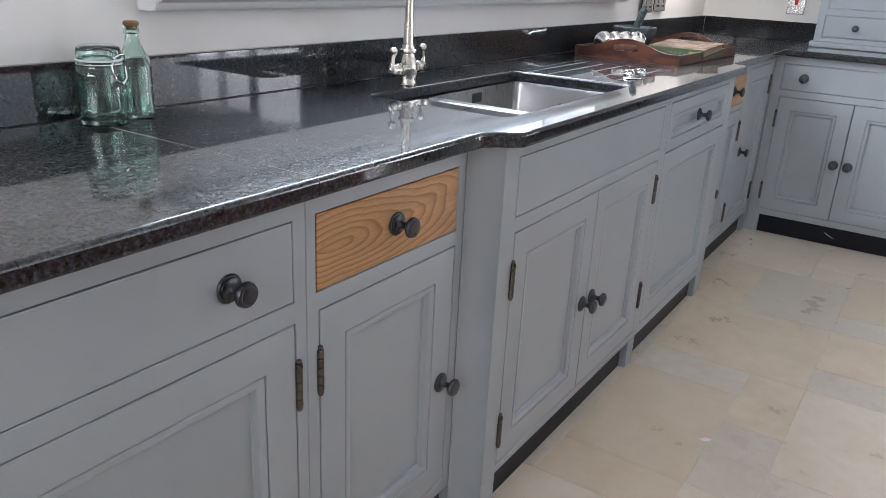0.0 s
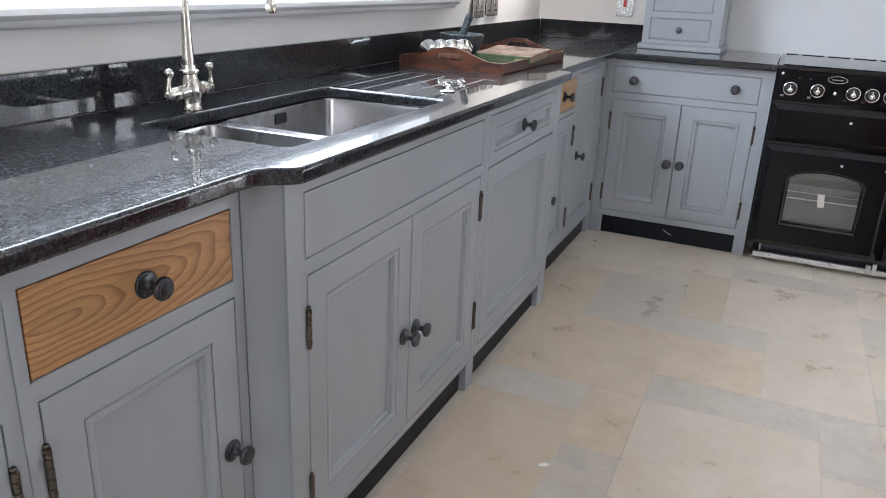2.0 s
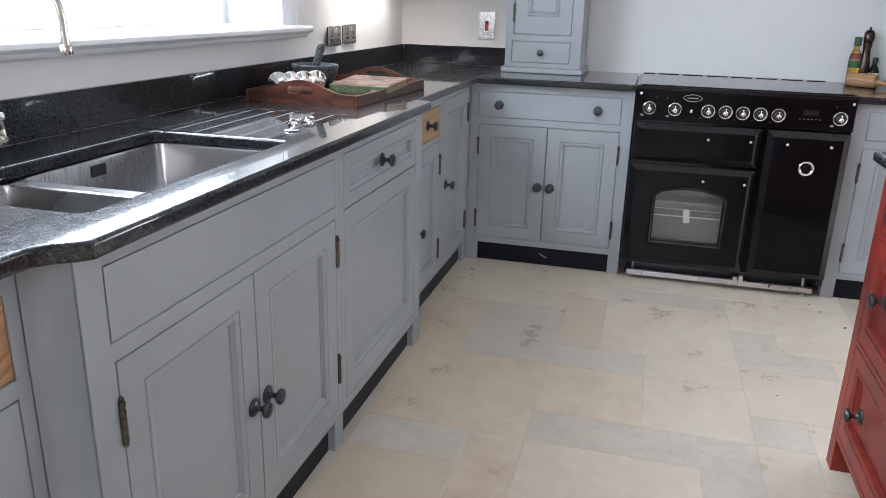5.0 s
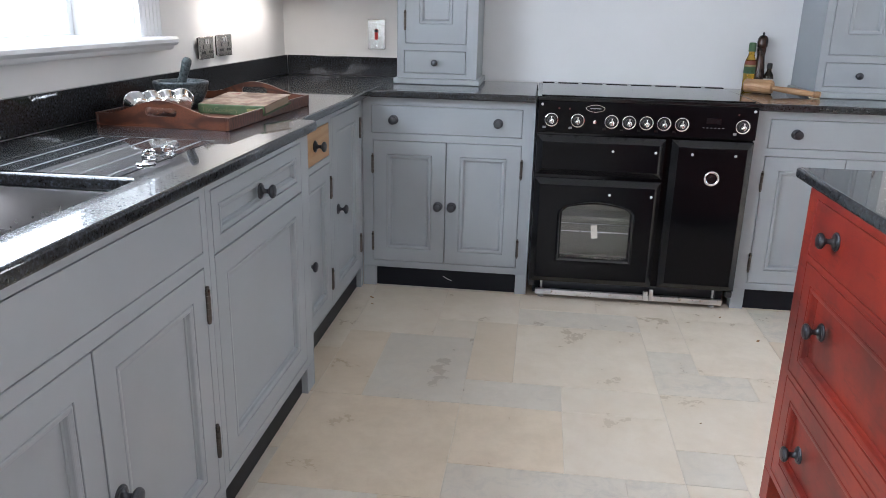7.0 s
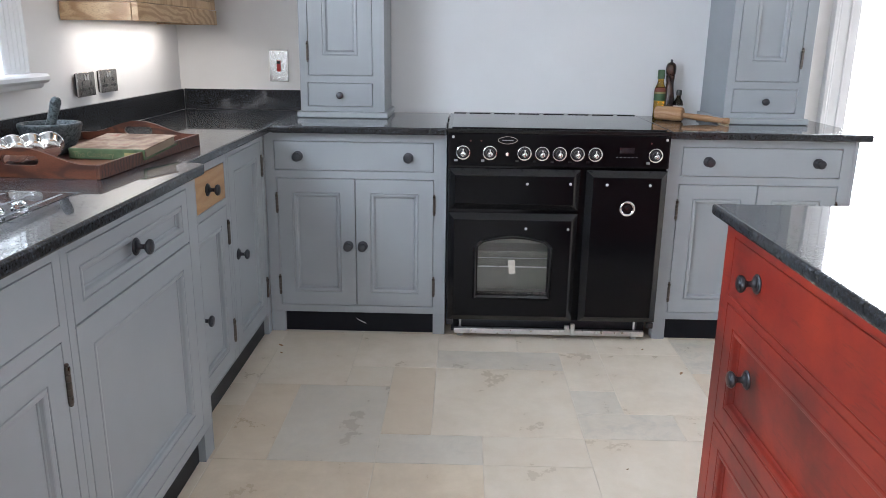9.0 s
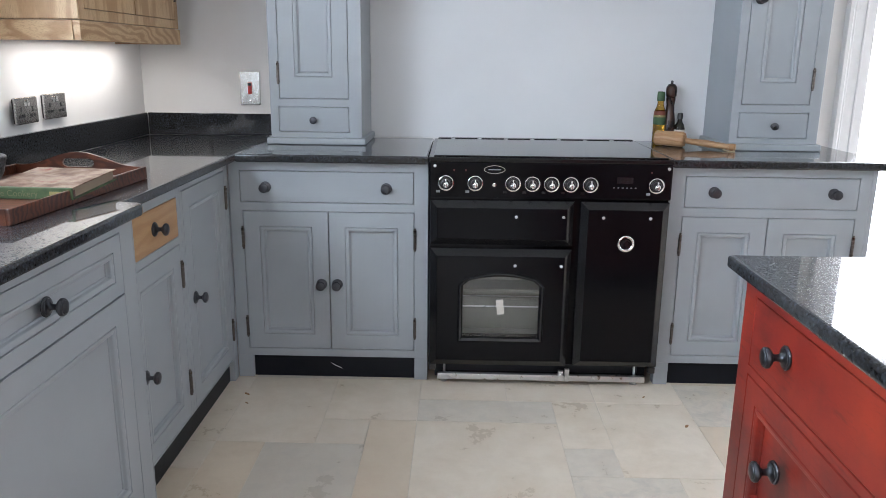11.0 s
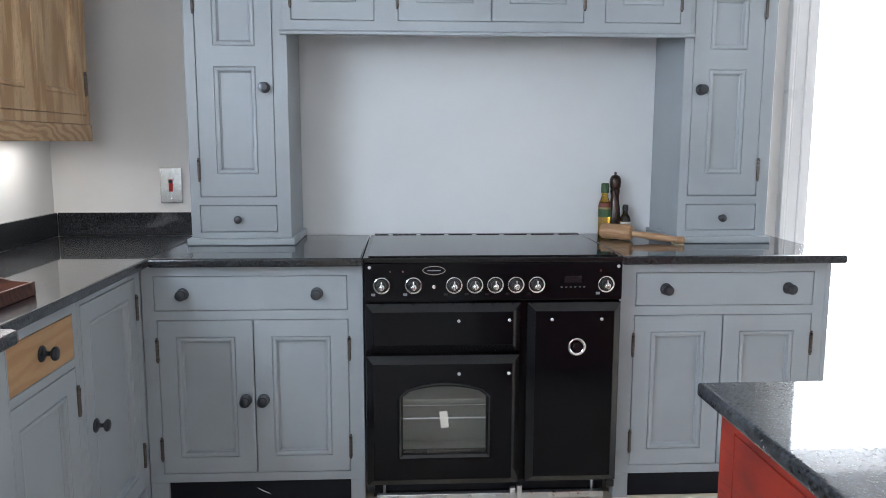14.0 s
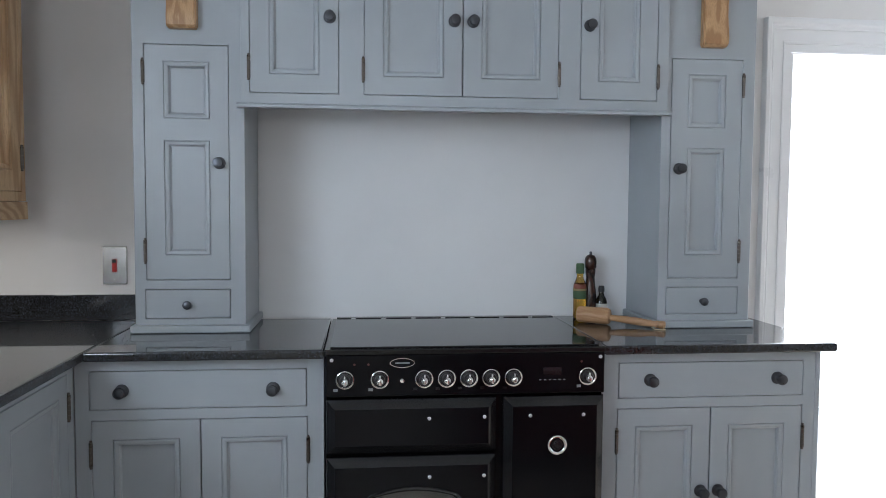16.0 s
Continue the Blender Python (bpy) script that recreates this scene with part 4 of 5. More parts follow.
oval = [(0.040 * math.cos(a), 0.0145 * math.sin(a) * (1.12 - 0.12 * abs(math.cos(a)))) for a in (2 * math.pi * k / 32 for k in range(32))]
plate = part("badge", extruded([(0.279 + x, 0.872 + z) for x, z in oval], "y", -0.0025, -0.0002), PLATE, fascia, "chrome oval maker's badge with a plain face")
part("badge_face", extruded([(0.279 + x * 0.93, 0.872 + z * 0.84) for x, z in oval], "y", -0.0031, -0.0027), ENAMEL, plate)
part("badge_bar", boxed(0.256, 0.302, -0.0036, -0.0032, 0.870, 0.874), PRINT, plate)
part("ignition_button", lathe([(0, 0), (0.007, 0), (0.007, 0.004), (0, 0.005)], 16, Matrix.Translation((0.279, -0.0002, 0.815)) @ OUT), CHROME, fascia, smooth=True)
part("clock_display", boxed(0.735, 0.795, -0.0012, -0.0002, 0.826, 0.850), CERAMIC, fascia)
for k in range(6):
    part("display_bar", boxed(0.722 + 0.016 * k, 0.729 + 0.016 * k, -0.0008, -0.0002, 0.8085, 0.8115), PRINT, fascia)
for x in (0.128, 0.172, 0.862):
    part("neon", lathe([(0, 0), (0.004, 0), (0, 0.002)], 10, Matrix.Translation((x, -0.0002, 0.868)) @ OUT), NEON, fascia)
for x, z in ((0.057, 0.883), (0.925, 0.883)):
    shared("screw", plug, fascia, x, -0.0002, z)


def pressed_door(name, x0, x1, z0, z1, screws):
    """A pressed enamel door with wide chamfers."""
    bm = bmesh.new()
    c = 0.027
    loops = [[bm.verts.new((x, y, z)) for x, z in ((x0 + i, z0 + i), (x1 - i, z0 + i), (x1 - i, z1 - i), (x0 + i, z1 - i))] for i, y in ((0.0, 0.034), (0.0, 0.004), (0.0015, 0.0), (c, -0.020), (c + 0.0025, -0.0212))]
    for a, b in zip(loops, loops[1:]):
        for k in range(4):
            bm.faces.new((a[k], a[(k + 1) % 4], b[(k + 1) % 4], b[k]))
    bm.faces.new(loops[-1])
    bm.faces.new(loops[0])
    bm.normal_update()
    for f in bm.faces:
        f.material_index = 1 if 0.2 < abs(f.normal.y) < 0.9 else 0
    ob = part(name, bm, [ENAMEL, SATIN], cooker, smooth=False)
    for x, z in screws:
        shared("screw", plug, ob, x, -0.0213, z)
    return ob


pressed_door("grill_door", 0.040, 0.583, 0.583, 0.756, ((0.364, 0.697), (0.541, 0.699)))
store = pressed_door("tall_oven_door", 0.606, 0.938, 0.096, 0.756, ((0.690, 0.699), (0.865, 0.699)))
ring = part("badge_ring", lathe([(0.0225, 0.0), (0.031, 0.0), (0.0315, 0.003), (0.028, 0.005), (0.025, 0.005), (0.0225, 0.003)], 36, Matrix.Translation((0.779, -0.0213, 0.601)) @ OUT), CHROME, store, smooth=True)
part("badge_disc", lathe([(0, 0.004), (0.010, 0.004), (0.012, 0.002), (0.0186, 0.002)], 28, Matrix.Translation((0.779, -0.0213, 0.601)) @ OUT), SATIN, store, "small metal disc inside the ring", smooth=True)

# oven door with an arched window
ox0, ox1, oz0, oz1, c = 0.040, 0.582, 0.092, 0.570, 0.027


def arch(grow, low=0.214, side=0.425, peak=0.466):
    x0, x1 = 0.166 - grow, 0.466 + grow
    pts = [(x0, low - grow), (x1, low - grow), (x1, side)]
    n = 12
    for k in range(1, n):
        s = k / n
        pts.append((x1 + (x0 - x1) * s, side + (peak + grow - side) * math.sin(math.pi * (0.12 + 0.76 * s)) - (peak - side) * 0.0))
    pts.append((x0, side))
    return pts


bm = bmesh.new()
loops = [[bm.verts.new((x, y, z)) for x, z in ((ox0 + i, oz0 + i), (ox1 - i, oz0 + i), (ox1 - i, oz1 - i), (ox0 + i, oz1 - i))] for i, y in ((0.0, 0.034), (0.0, 0.004), (0.0015, 0.0), (c, -0.020), (c + 0.0025, -0.0212))]
for a, b in zip(loops, loops[1:]):
    for k in range(4):
        bm.faces.new((a[k], a[(k + 1) % 4], b[(k + 1) % 4], b[k]))
inner = [bm.verts.new((x, -0.0212, z)) for x, z in arch(0)]
deep = [bm.verts.new((x, 0.034, z)) for x, z in arch(0)]
edges = []
for some in (loops[-1], inner):
    for k in range(len(some)):
        e = bm.edges.get((some[k], some[(k + 1) % len(some)])) or bm.edges.new((some[k], some[(k + 1) % len(some)]))
        edges.append(e)
bmesh.ops.triangle_fill(bm, use_beauty=True, edges=edges)
for k in range(len(inner)):
    j = (k + 1) % len(inner)
    bm.faces.new((inner[k], inner[j], deep[j], deep[k]))
bm.normal_update()
for f in bm.faces:
    f.material_index = 1 if 0.2 < abs(f.normal.y) < 0.9 else 0
oven = part("oven_door", bm, [ENAMEL, SATIN], cooker)
for x, z in ((0.366, 0.508), (0.541, 0.508)):
    shared("screw", plug, oven, x, -0.0213, z)
bm = bmesh.new()
prof = [(0.016, -0.0214), (0.014, -0.028), (0.008, -0.034), (0.002, -0.030), (-0.003, -0.018)]
loops = [[bm.verts.new((x, y, z)) for x, z in arch(g)] for g, y in prof]
for a, b in zip(loops, loops[1:]):
    for k in range(len(a)):
        bm.faces.new((a[k], a[(k + 1) % len(a)], b[(k + 1) % len(a)], b[k]))
part("window_surround", bm, GLOSS, oven, smooth=True)
part("window_glass", extruded(arch(-0.0005), "y", -0.016, -0.012), CLEAR, oven).visible_shadow = False
part("cavity", boxed(0.115, 0.515, 0.24, 0.252, 0.14, 0.52), OVEN_GREY, cooker, "grey enamel oven interior")
part("cavity_roof", boxed(0.1152, 0.5148, 0.037, 0.34, 0.5, 0.5195), OVEN_GREY, cooker)
part("cavity_floor", boxed(0.1152, 0.5148, 0.037, 0.34, 0.1405, 0.16), OVEN_GREY, cooker)
for z in (0.318,):
    rack = part("oven_shelf", tube([(0.12, 0.06, z), (0.51, 0.06, z)], 0.003, 8), GALV, cooker)
    part("shelf_bar", tube([(0.12, 0.20, z - 0.001), (0.51, 0.20, z - 0.001)], 0.002, 6), GALV, rack)
part("paper_tag", boxed(-0.014, 0.014, 0, 0.001, -0.030, 0.030), PAPER, cooker, "white paper tag hanging inside the oven", m=pose(0.315, 0.0, 0.335, 0, -6, 0))
part("baking_tray", boxed(0.135, 0.500, 0.09, 0.23, 0.366, 0.380, r=0.004), OVEN_GREY, cooker)
rail = part("levelling_rail", boxed(0.073, 0.902, 0.020, 0.042, 0.020, 0.044, r=0.002), GALV, cooker, "galvanised levelling rail, its plinth not yet fitted")
part("rail_bracket", boxed(0.556, 0.576, 0.012, 0.030, 0.026, 0.066, r=0.002), GALV, rail)
part("rail_bracket", boxed(0.582, 0.600, 0.012, 0.030, 0.022, 0.074, r=0.002), GALV, rail)
shared("screw", plug, rail, 0.566, 0.0115, 0.052)
part("rail_lip", boxed(0.073, 0.902, 0.0425, 0.08, 0.020, 0.024), GALV, rail)
part("back_rail", boxed(0.098, 0.885, 0.086, 0.091, 0.030, 0.072, r=0.001), IRON, rail)
for x in (0.125, 0.30, 0.50, 0.70, 0.845):
    shared("screw", plug, rail, x, 0.0195, 0.032)
for x in (0.10, 0.865):
    part("adjuster", lathe([(0, 0), (0.014, 0), (0.014, 0.008), (0.005, 0.010), (0.005, 0.085), (0, 0.085)], 14, Matrix.Translation((x, 0.055, 0.0))), GALV, cooker, smooth=True)
for x in (0.053, 0.922):
    part("corner_bracket", boxed(x - 0.014, x + 0.014, 0.004, 0.022, 0.066, 0.092, r=0.003), BLACK, cooker)
    part("castor", lathe([(0, -0.012), (0.025, -0.012), (0.025, 0.012), (0, 0.012)], 18, Matrix.Translation((x, 0.35, 0.025)) @ Matrix.Rotation(radians(90), 4, "Y")), BLACK, cooker, smooth=True)
# black sheet added for the shade under the ovens, no real plinth
part("plinth_shadow_board", boxed(0.06, 0.92, 0.10, 0.115, 0.001, 0.084), KICK, cooker, "black board added under the ovens to stand for shade")

# ---- red island ----
island = thing("kitchen_island", pose(0.705, 2.578, 0, 0, 0, -90), "rubbed red painted island with stacked drawers", "island")
I_TOP = 0.876
sheet_holes = [(0.052, 1.02, 0.712, 0.848), (0.052, 1.02, 0.408, 0.694), (0.052, 1.02, 0.118, 0.392), (1.07, 1.50, 0.118, 0.848)]
part("face_frame", sheet(0.0, 1.55, 0.100, I_TOP, sheet_holes, 0.0, 0.022), RED, island)
part("carcass", boxed(0.0005, 1.5495, 0.0225, 0.95, 0.100, I_TOP - 0.001), RED, island)
for a, b in ((0.0, 0.055), (1.495, 1.55)):
    part("leg_post", boxed(a, b, 0.0, 0.055, 0.0, 0.0995, r=0.002), RED, island)
part("plinth", boxed(0.056, 1.494, 0.06, 0.076, 0.0, 0.0995), KICK, island)
d = slab_front("drawer_front", island, 0.052, 1.02, 0.712, 0.848, RED)
knob(d, 0.205, 0.788)
knob(d, 0.867, 0.788)
for lo, hi, kz in ((0.408, 0.694, 0.578), (0.118, 0.392, 0.262)):
    d = framed("drawer_front", island, 0.052, 1.02, lo, hi, RED, stile=0.046)
    knob(d, 0.215, kz)
    knob(d, 0.857, kz)
framed("door", island, 1.07, 1.50, 0.118, 0.848, RED)
worktop("island_worktop", [0.677, 1.79], [0.958, 2.615], lambda x, y: True, "polished dark granite worktop on the red island", z1=0.9065, r=0.008, thick=0.028)

# ---- things on the worktop ----
jar = thing("storage_jar", pose(-1.210, 0.776, TOP + 0.0005, 0, 0, 20) @ Matrix.Diagonal((0.9, 0.9, 1.0, 1.0)), "green glass clip-top storage jar, empty", "jar")
part("jar_body", lathe([(0, 0.003), (0.034, 0.003), (0.040, 0.0), (0.044, 0.006), (0.045, 0.02), (0.045, 0.085), (0.043, 0.096), (0.038, 0.102), (0.038, 0.108), (0.0355, 0.108), (0.0355, 0.101), (0.0405, 0.094), (0.0425, 0.085), (0.0425, 0.022), (0.040, 0.009), (0, 0.007)], 32), GREEN_GLASS, jar, smooth=True)
lid = part("lid", lathe([(0, 0.134), (0.030, 0.134), (0.038, 0.131), (0.040, 0.124), (0.040, 0.112), (0.036, 0.1092), (0.033, 0.1095), (0.033, 0.125), (0, 0.128)], 32), GREEN_GLASS, jar, smooth=True)
part("seal", lathe([(0.036, 0.108), (0.0415, 0.1082), (0.0415, 0.1108), (0.036, 0.111)], 28), WHITE, jar, "pale rubber seal")
part("wire_clip", tube([(0.041, -0.02, 0.100), (0.047, -0.012, 0.118), (0.048, 0.0, 0.120), (0.047, 0.012, 0.118), (0.041, 0.02, 0.100), (0.046, 0.016, 0.080), (0.048, 0.0, 0.070), (0.046, -0.016, 0.080), (0.041, -0.02, 0.100)], 0.0016, 6), CHROME, jar, smooth=True)
part("neck_wire", tube([(0.0405 * math.cos(a), 0.0405 * math.sin(a), 0.103) for a in (2 * math.pi * k / 28 for k in range(29))], 0.0015, 6), CHROME, jar, smooth=True)
bot = thing("corked_bottle", pose(-1.214, 0.847, TOP + 0.0005) @ Matrix.Diagonal((0.97, 0.97, 0.94, 1.0)), "pale green glass bottle closed with a cork", "bottle")
part("glass_body", lathe([(0, 0.004), (0.0226, 0.003), (0.0278, 0.0), (0.0296, 0.006), (0.0296, 0.095), (0.0270, 0.112), (0.0191, 0.128), (0.0135, 0.142), (0.0117, 0.158), (0.0144, 0.160), (0.0144, 0.172), (0.0117, 0.173), (0.0091, 0.172), (0.0091, 0.158), (0.0109, 0.142), (0.0165, 0.127), (0.0244, 0.110), (0.0274, 0.094), (0.0274, 0.010), (0, 0.008)], 28), GREEN_GLASS, bot, smooth=True)
part("cork", lathe([(0, 0.165), (0.0085, 0.165), (0.0091, 0.1735), (0.0138, 0.174), (0.0142, 0.179), (0.0112, 0.182), (0, 0.183)], 18), CORK, bot, "brown cork stopper", smooth=True)

# tray and what it holds
tray = thing("serving_tray", pose(-0.997, 3.058, TOP + 0.0005, 0, 0, -2.5), "mahogany butler's tray with cut-out handles", "tray")
TW, TL = 0.203, 0.330
part("base", boxed(-TW + 0.009, TW - 0.009, -TL + 0.009, TL - 0.009, 0.002, 0.010), MAHOGANY, tray)
for s in (-1, 1):
    part("side", boxed(s * TW - 0.009 * (s > 0), s * TW + 0.009 * (s < 0), -TL, TL, 0, 0.036, r=0.002), MAHOGANY, tray)


def tray_end(y0, y1):
    n = 16
    top = []
    for k in range(n + 1):
        x = TW - 0.0095 - (2 * TW - 0.019) * k / n
        top.append((x, 0.036 + 0.040 * (0.5 + 0.5 * math.cos(math.pi * max(-1, min(1, x / 0.165)))) ** 0.9))
    outer = [(-TW + 0.0095, 0.0), (TW - 0.0095, 0.0)] + top
    hole = [(px, pz) for px, pz in arc(0.036, 0.044, 0.0125, -90, 90, 6)] + [(px, pz) for px, pz in arc(-0.036, 0.044, 0.0125, 90, 270, 6)]
    bm = bmesh.new()
    edges, loops = [], []
    for some in (outer, hole):
        vs = [bm.verts.new((x, y0, z)) for x, z in some]
        loops.append(vs)
        edges += [bm.edges.new((vs[k], vs[(k + 1) % len(vs)])) for k in range(len(vs))]
    bmesh.ops.triangle_fill(bm, use_beauty=True, edges=edges)
    for v in bmesh.ops.extrude_face_region(bm, geom=bm.faces[:])["geom"]:
        if isinstance(v, bmesh.types.BMVert):
            v.co.y = y1
    return bm


part("handle_end", tray_end(-TL, -TL + 0.009), MAHOGANY, tray)
part("handle_end", tray_end(TL - 0.009, TL), MAHOGANY, tray)
T_IN = TOP + 0.011
mortar = tagged(part("mortar", lathe([(0, 0.0), (0.050, 0.0), (0.054, 0.006), (0.057, 0.012), (0.076, 0.042), (0.083, 0.068), (0.0845, 0.075), (0.0865, 0.078), (0.0865, 0.086), (0.084, 0.089), (0.074, 0.089), (0.070, 0.085), (0.066, 0.065), (0.052, 0.036), (0.028, 0.022), (0, 0.018)], 40, Matrix.Translation((-1.113, 3.075, T_IN))), GRAN_MORTAR, smooth=True), "grey granite mortar standing in the tray", "mortar")
tagged(part("pestle", lathe([(0, 0), (0.013, 0.002), (0.018, 0.010), (0.018, 0.020), (0.0155, 0.045), (0.0135, 0.08), (0.0145, 0.112), (0.0155, 0.130), (0.0135, 0.140), (0.008, 0.146), (0, 0.147)], 22, pose(-1.128, 3.070, T_IN + 0.024, 0, 19, 0)), GRAN_MORTAR, smooth=True), "grey granite pestle leaning in the mortar", "pestle")
glass_jar = None
for k in range(4):
    m = pose(-1.128 + 0.026 * k, 2.826 + 0.040 * k, T_IN + 0.037, 0, 0, -48 - 5 * k) @ Matrix.Rotation(radians(-84), 4, "Y")
    if glass_jar is None:
        glass_jar = thing("silver_tumbler", m, "small silvered tumbler lying on its side in the tray", "tumbler", "tumblers in the tray")
        part("tumbler_wall", lathe([(0, -0.038), (0.020, -0.0378), (0.0245, -0.036), (0.0265, -0.031), (0.0275, -0.022), (0.0282, -0.0215), (0.0284, -0.0195), (0.0280, -0.019), (0.0325, 0.022), (0.0345, 0.033), (0.0352, 0.036),
                                    (0.0335, 0.036), (0.0318, 0.030), (0.0300, 0.020), (0.0255, -0.020), (0.023, -0.032), (0, -0.034)], 26), SILVER, glass_jar, smooth=True)
        part("silver_rim", lathe([(0.0335, 0.0362), (0.0352, 0.0375), (0.0362, 0.0365), (0.0362, 0.0345), (0.0350, 0.0335), (0.0335, 0.0362)], 24), CHROME, glass_jar, "silvered rim band", smooth=True)
    else:
        copy_thing(glass_jar, m)
book = thing("cookery_book", pose(-0.902, 2.968, T_IN + 0.001, 4.0, 0, -3), "green cloth cookery book with a printed cover, lying in the tray", "book")
part("pages", boxed(-0.104, 0.104, 0.006, 0.212, 0.004, 0.027), PAGES, book, "cream page block")
part("front_board", boxed(-0.110, 0.110, 0.003, 0.220, 0.0275, 0.0305, r=0.001), COVER, book, "printed front board")
part("back_board", boxed(-0.110, 0.110, 0.003, 0.220, 0.0, 0.0035, r=0.001), CLOTH, book)
spine = part("spine", boxed(-0.110, 0.110, -0.003, 0.0028, 0.0, 0.0305, r=0.002), CLOTH, book, "green cloth spine")
words = bpy.data.curves.new("spine_title", "FONT")
words.body, words.size, words.extrude = "The Cookery", 0.022, 0.0002
words.materials.append(material("faded_gilt", (0.13, 0.135, 0.065), 0.5)[0])
title = new("spine_title", words)
title.parent = spine
title.matrix_basis = pose(-0.098, -0.0034, 0.007, 90, 0, 0)
part("title_bar", boxed(0.052, 0.096, -0.0035, -0.0031, 0.009, 0.021), LABEL_YELLOW, spine)

# cut-glass stoppers left on the drainer
for x, y, r in ((-0.838, 2.325, 0.017), (-0.822, 2.385, 0.016)):
    s = thing("glass_stopper", pose(x, y, TOP, 0, 0, 20), "small cut-glass stopper lying on the drainer", "stopper", "stoppers on the drainer")
    part("cut_glass", lathe([(0, 0.0), (r * 0.7, 0.0), (r, 0.006), (r * 0.95, 0.012), (r * 0.5, 0.016), (0, 0.0165)], 9), CLEAR, s)
    part("collar", lathe([(r * 0.55, 0.0002), (r * 1.05, 0.0002), (r * 1.05, 0.003), (r * 0.55, 0.003)], 18), CHROME, s)
tagged(part("sink_plug", lathe([(0, 0), (0.020, 0), (0.022, 0.002), (0.020, 0.004), (0.007, 0.005), (0.005, 0.008), (0, 0.009)], 26, Matrix.Translation((-0.800, 2.235, TOP))), CHROME, smooth=True), "chrome sink plug lying on the drainer", "sink plug")

# bottles, mill and mallet beside the cooker
oilb = thing("oil_bottle", pose(1.036, 4.600, TOP + 0.0005), "tall bottle of golden oil with a green cap and label", "bottle")
part("bottle_glass", lathe([(0, 0), (0.024, 0), (0.026, 0.004), (0.026, 0.120), (0.0235, 0.140), (0.0155, 0.160), (0.0135, 0.172), (0.0135, 0.182), (0, 0.182)], 24), OIL, oilb, smooth=True)
part("cap", lathe([(0, 0.182), (0.0165, 0.182), (0.0165, 0.218), (0.014, 0.223), (0, 0.224)], 20), LABEL_GREEN, oilb, "green screw cap", smooth=True)
part("label", lathe([(0.0262, 0.08), (0.0268, 0.08), (0.0268, 0.112), (0.0262, 0.112)], 24), LABEL_GREEN, oilb, "green paper label")
part("neck_label", lathe([(0.0240, 0.1385), (0.0246, 0.1385), (0.0266, 0.1215), (0.0262, 0.1215)], 24), painted("rust_label", (0.20, 0.045, 0.02), 0.5), oilb, "rust-red neck label")
part("label_band", lathe([(0.0263, 0.1125), (0.0269, 0.1125), (0.0269, 0.121), (0.0263, 0.121)], 24), LABEL_YELLOW, oilb)
mill = thing("pepper_mill", pose(1.082, 4.610, TOP + 0.0005), "tall dark turned wooden pepper mill", "pepper mill")
part("mill_body", lathe([(0, 0), (0.027, 0), (0.027, 0.008), (0.025, 0.02), (0.026, 0.045), (0.0265, 0.07), (0.024, 0.105), (0.0195, 0.140), (0.0175, 0.165), (0.0205, 0.185), (0.0205, 0.197), (0.017, 0.200), (0, 0.200)], 26), DARK_WOOD, mill, smooth=True)
part("mill_head", lathe([(0, 0.2005), (0.020, 0.2005), (0.0235, 0.207), (0.0235, 0.216), (0.0245, 0.228), (0.0225, 0.243), (0.016, 0.254), (0.005, 0.259), (0, 0.259)], 26), DARK_WOOD, mill, smooth=True)
part("mill_nut", lathe([(0, 0.259), (0.0045, 0.259), (0.006, 0.264), (0.005, 0.270), (0, 0.272)], 14), IRON, mill, smooth=True)
small_b = thing("vinegar_bottle", pose(1.130, 4.610, TOP + 0.0005), "small dark vinegar bottle with a black cap", "bottle")
part("bottle_glass", lathe([(0, 0), (0.022, 0), (0.024, 0.003), (0.024, 0.062), (0.020, 0.078), (0.011, 0.092), (0.0095, 0.104), (0, 0.104)], 22), DARK_GLASS, small_b, smooth=True)
part("cap", lathe([(0, 0.1045), (0.0125, 0.1045), (0.0125, 0.122), (0.0105, 0.130), (0, 0.131)], 18), BLACK, small_b, "black cap", smooth=True)
part("label", lathe([(0.0242, 0.02), (0.0247, 0.02), (0.0247, 0.058), (0.0242, 0.058)], 22), PAPER, small_b, "pale paper label")
mallet = thing("wooden_mallet", pose(1.050, 4.445, TOP + 0.0335, 0, 0, -34), "pale beech tenderising mallet lying on the worktop", "mallet")
ALONG = Matrix.Rotation(radians(90), 4, "Y")
part("head", lathe([(0, -0.066), (0.026, -0.066), (0.031, -0.061), (0.0315, -0.02), (0.0325, 0.03), (0.0325, 0.05), (0.028, 0.060), (0.018, 0.064), (0, 0.064)], 30, ALONG), BEECH, mallet, smooth=True)
part("handle", lathe([(0, 0.060), (0.011, 0.060), (0.012, 0.085), (0.014, 0.13), (0.015, 0.17), (0.0125, 0.21), (0.011, 0.232), (0.0135, 0.240), (0.0135, 0.246), (0, 0.247)], 20, Matrix.Rotation(radians(4), 4, "Y") @ ALONG), BEECH, mallet, smooth=True)
part("end_cap", lathe([(0, 0.2475), (0.0135, 0.2475), (0.0155, 0.256), (0.0155, 0.268), (0.011, 0.272), (0, 0.272)], 18, Matrix.Rotation(radians(4), 4, "Y") @ ALONG), OAK_CORBEL, mallet, "turned brown wooden end knob", smooth=True)
part("cord", tube([(0.238, 0.014, -0.022), (0.225, -0.012, -0.028), (0.238, -0.03, -0.0305), (0.262, -0.035, -0.031), (0.275, -0.02, -0.031), (0.262, -0.004, -0.030), (0.245, 0.005, -0.026)], 0.0022, 6), STEM, mallet, "loop of string", smooth=True)

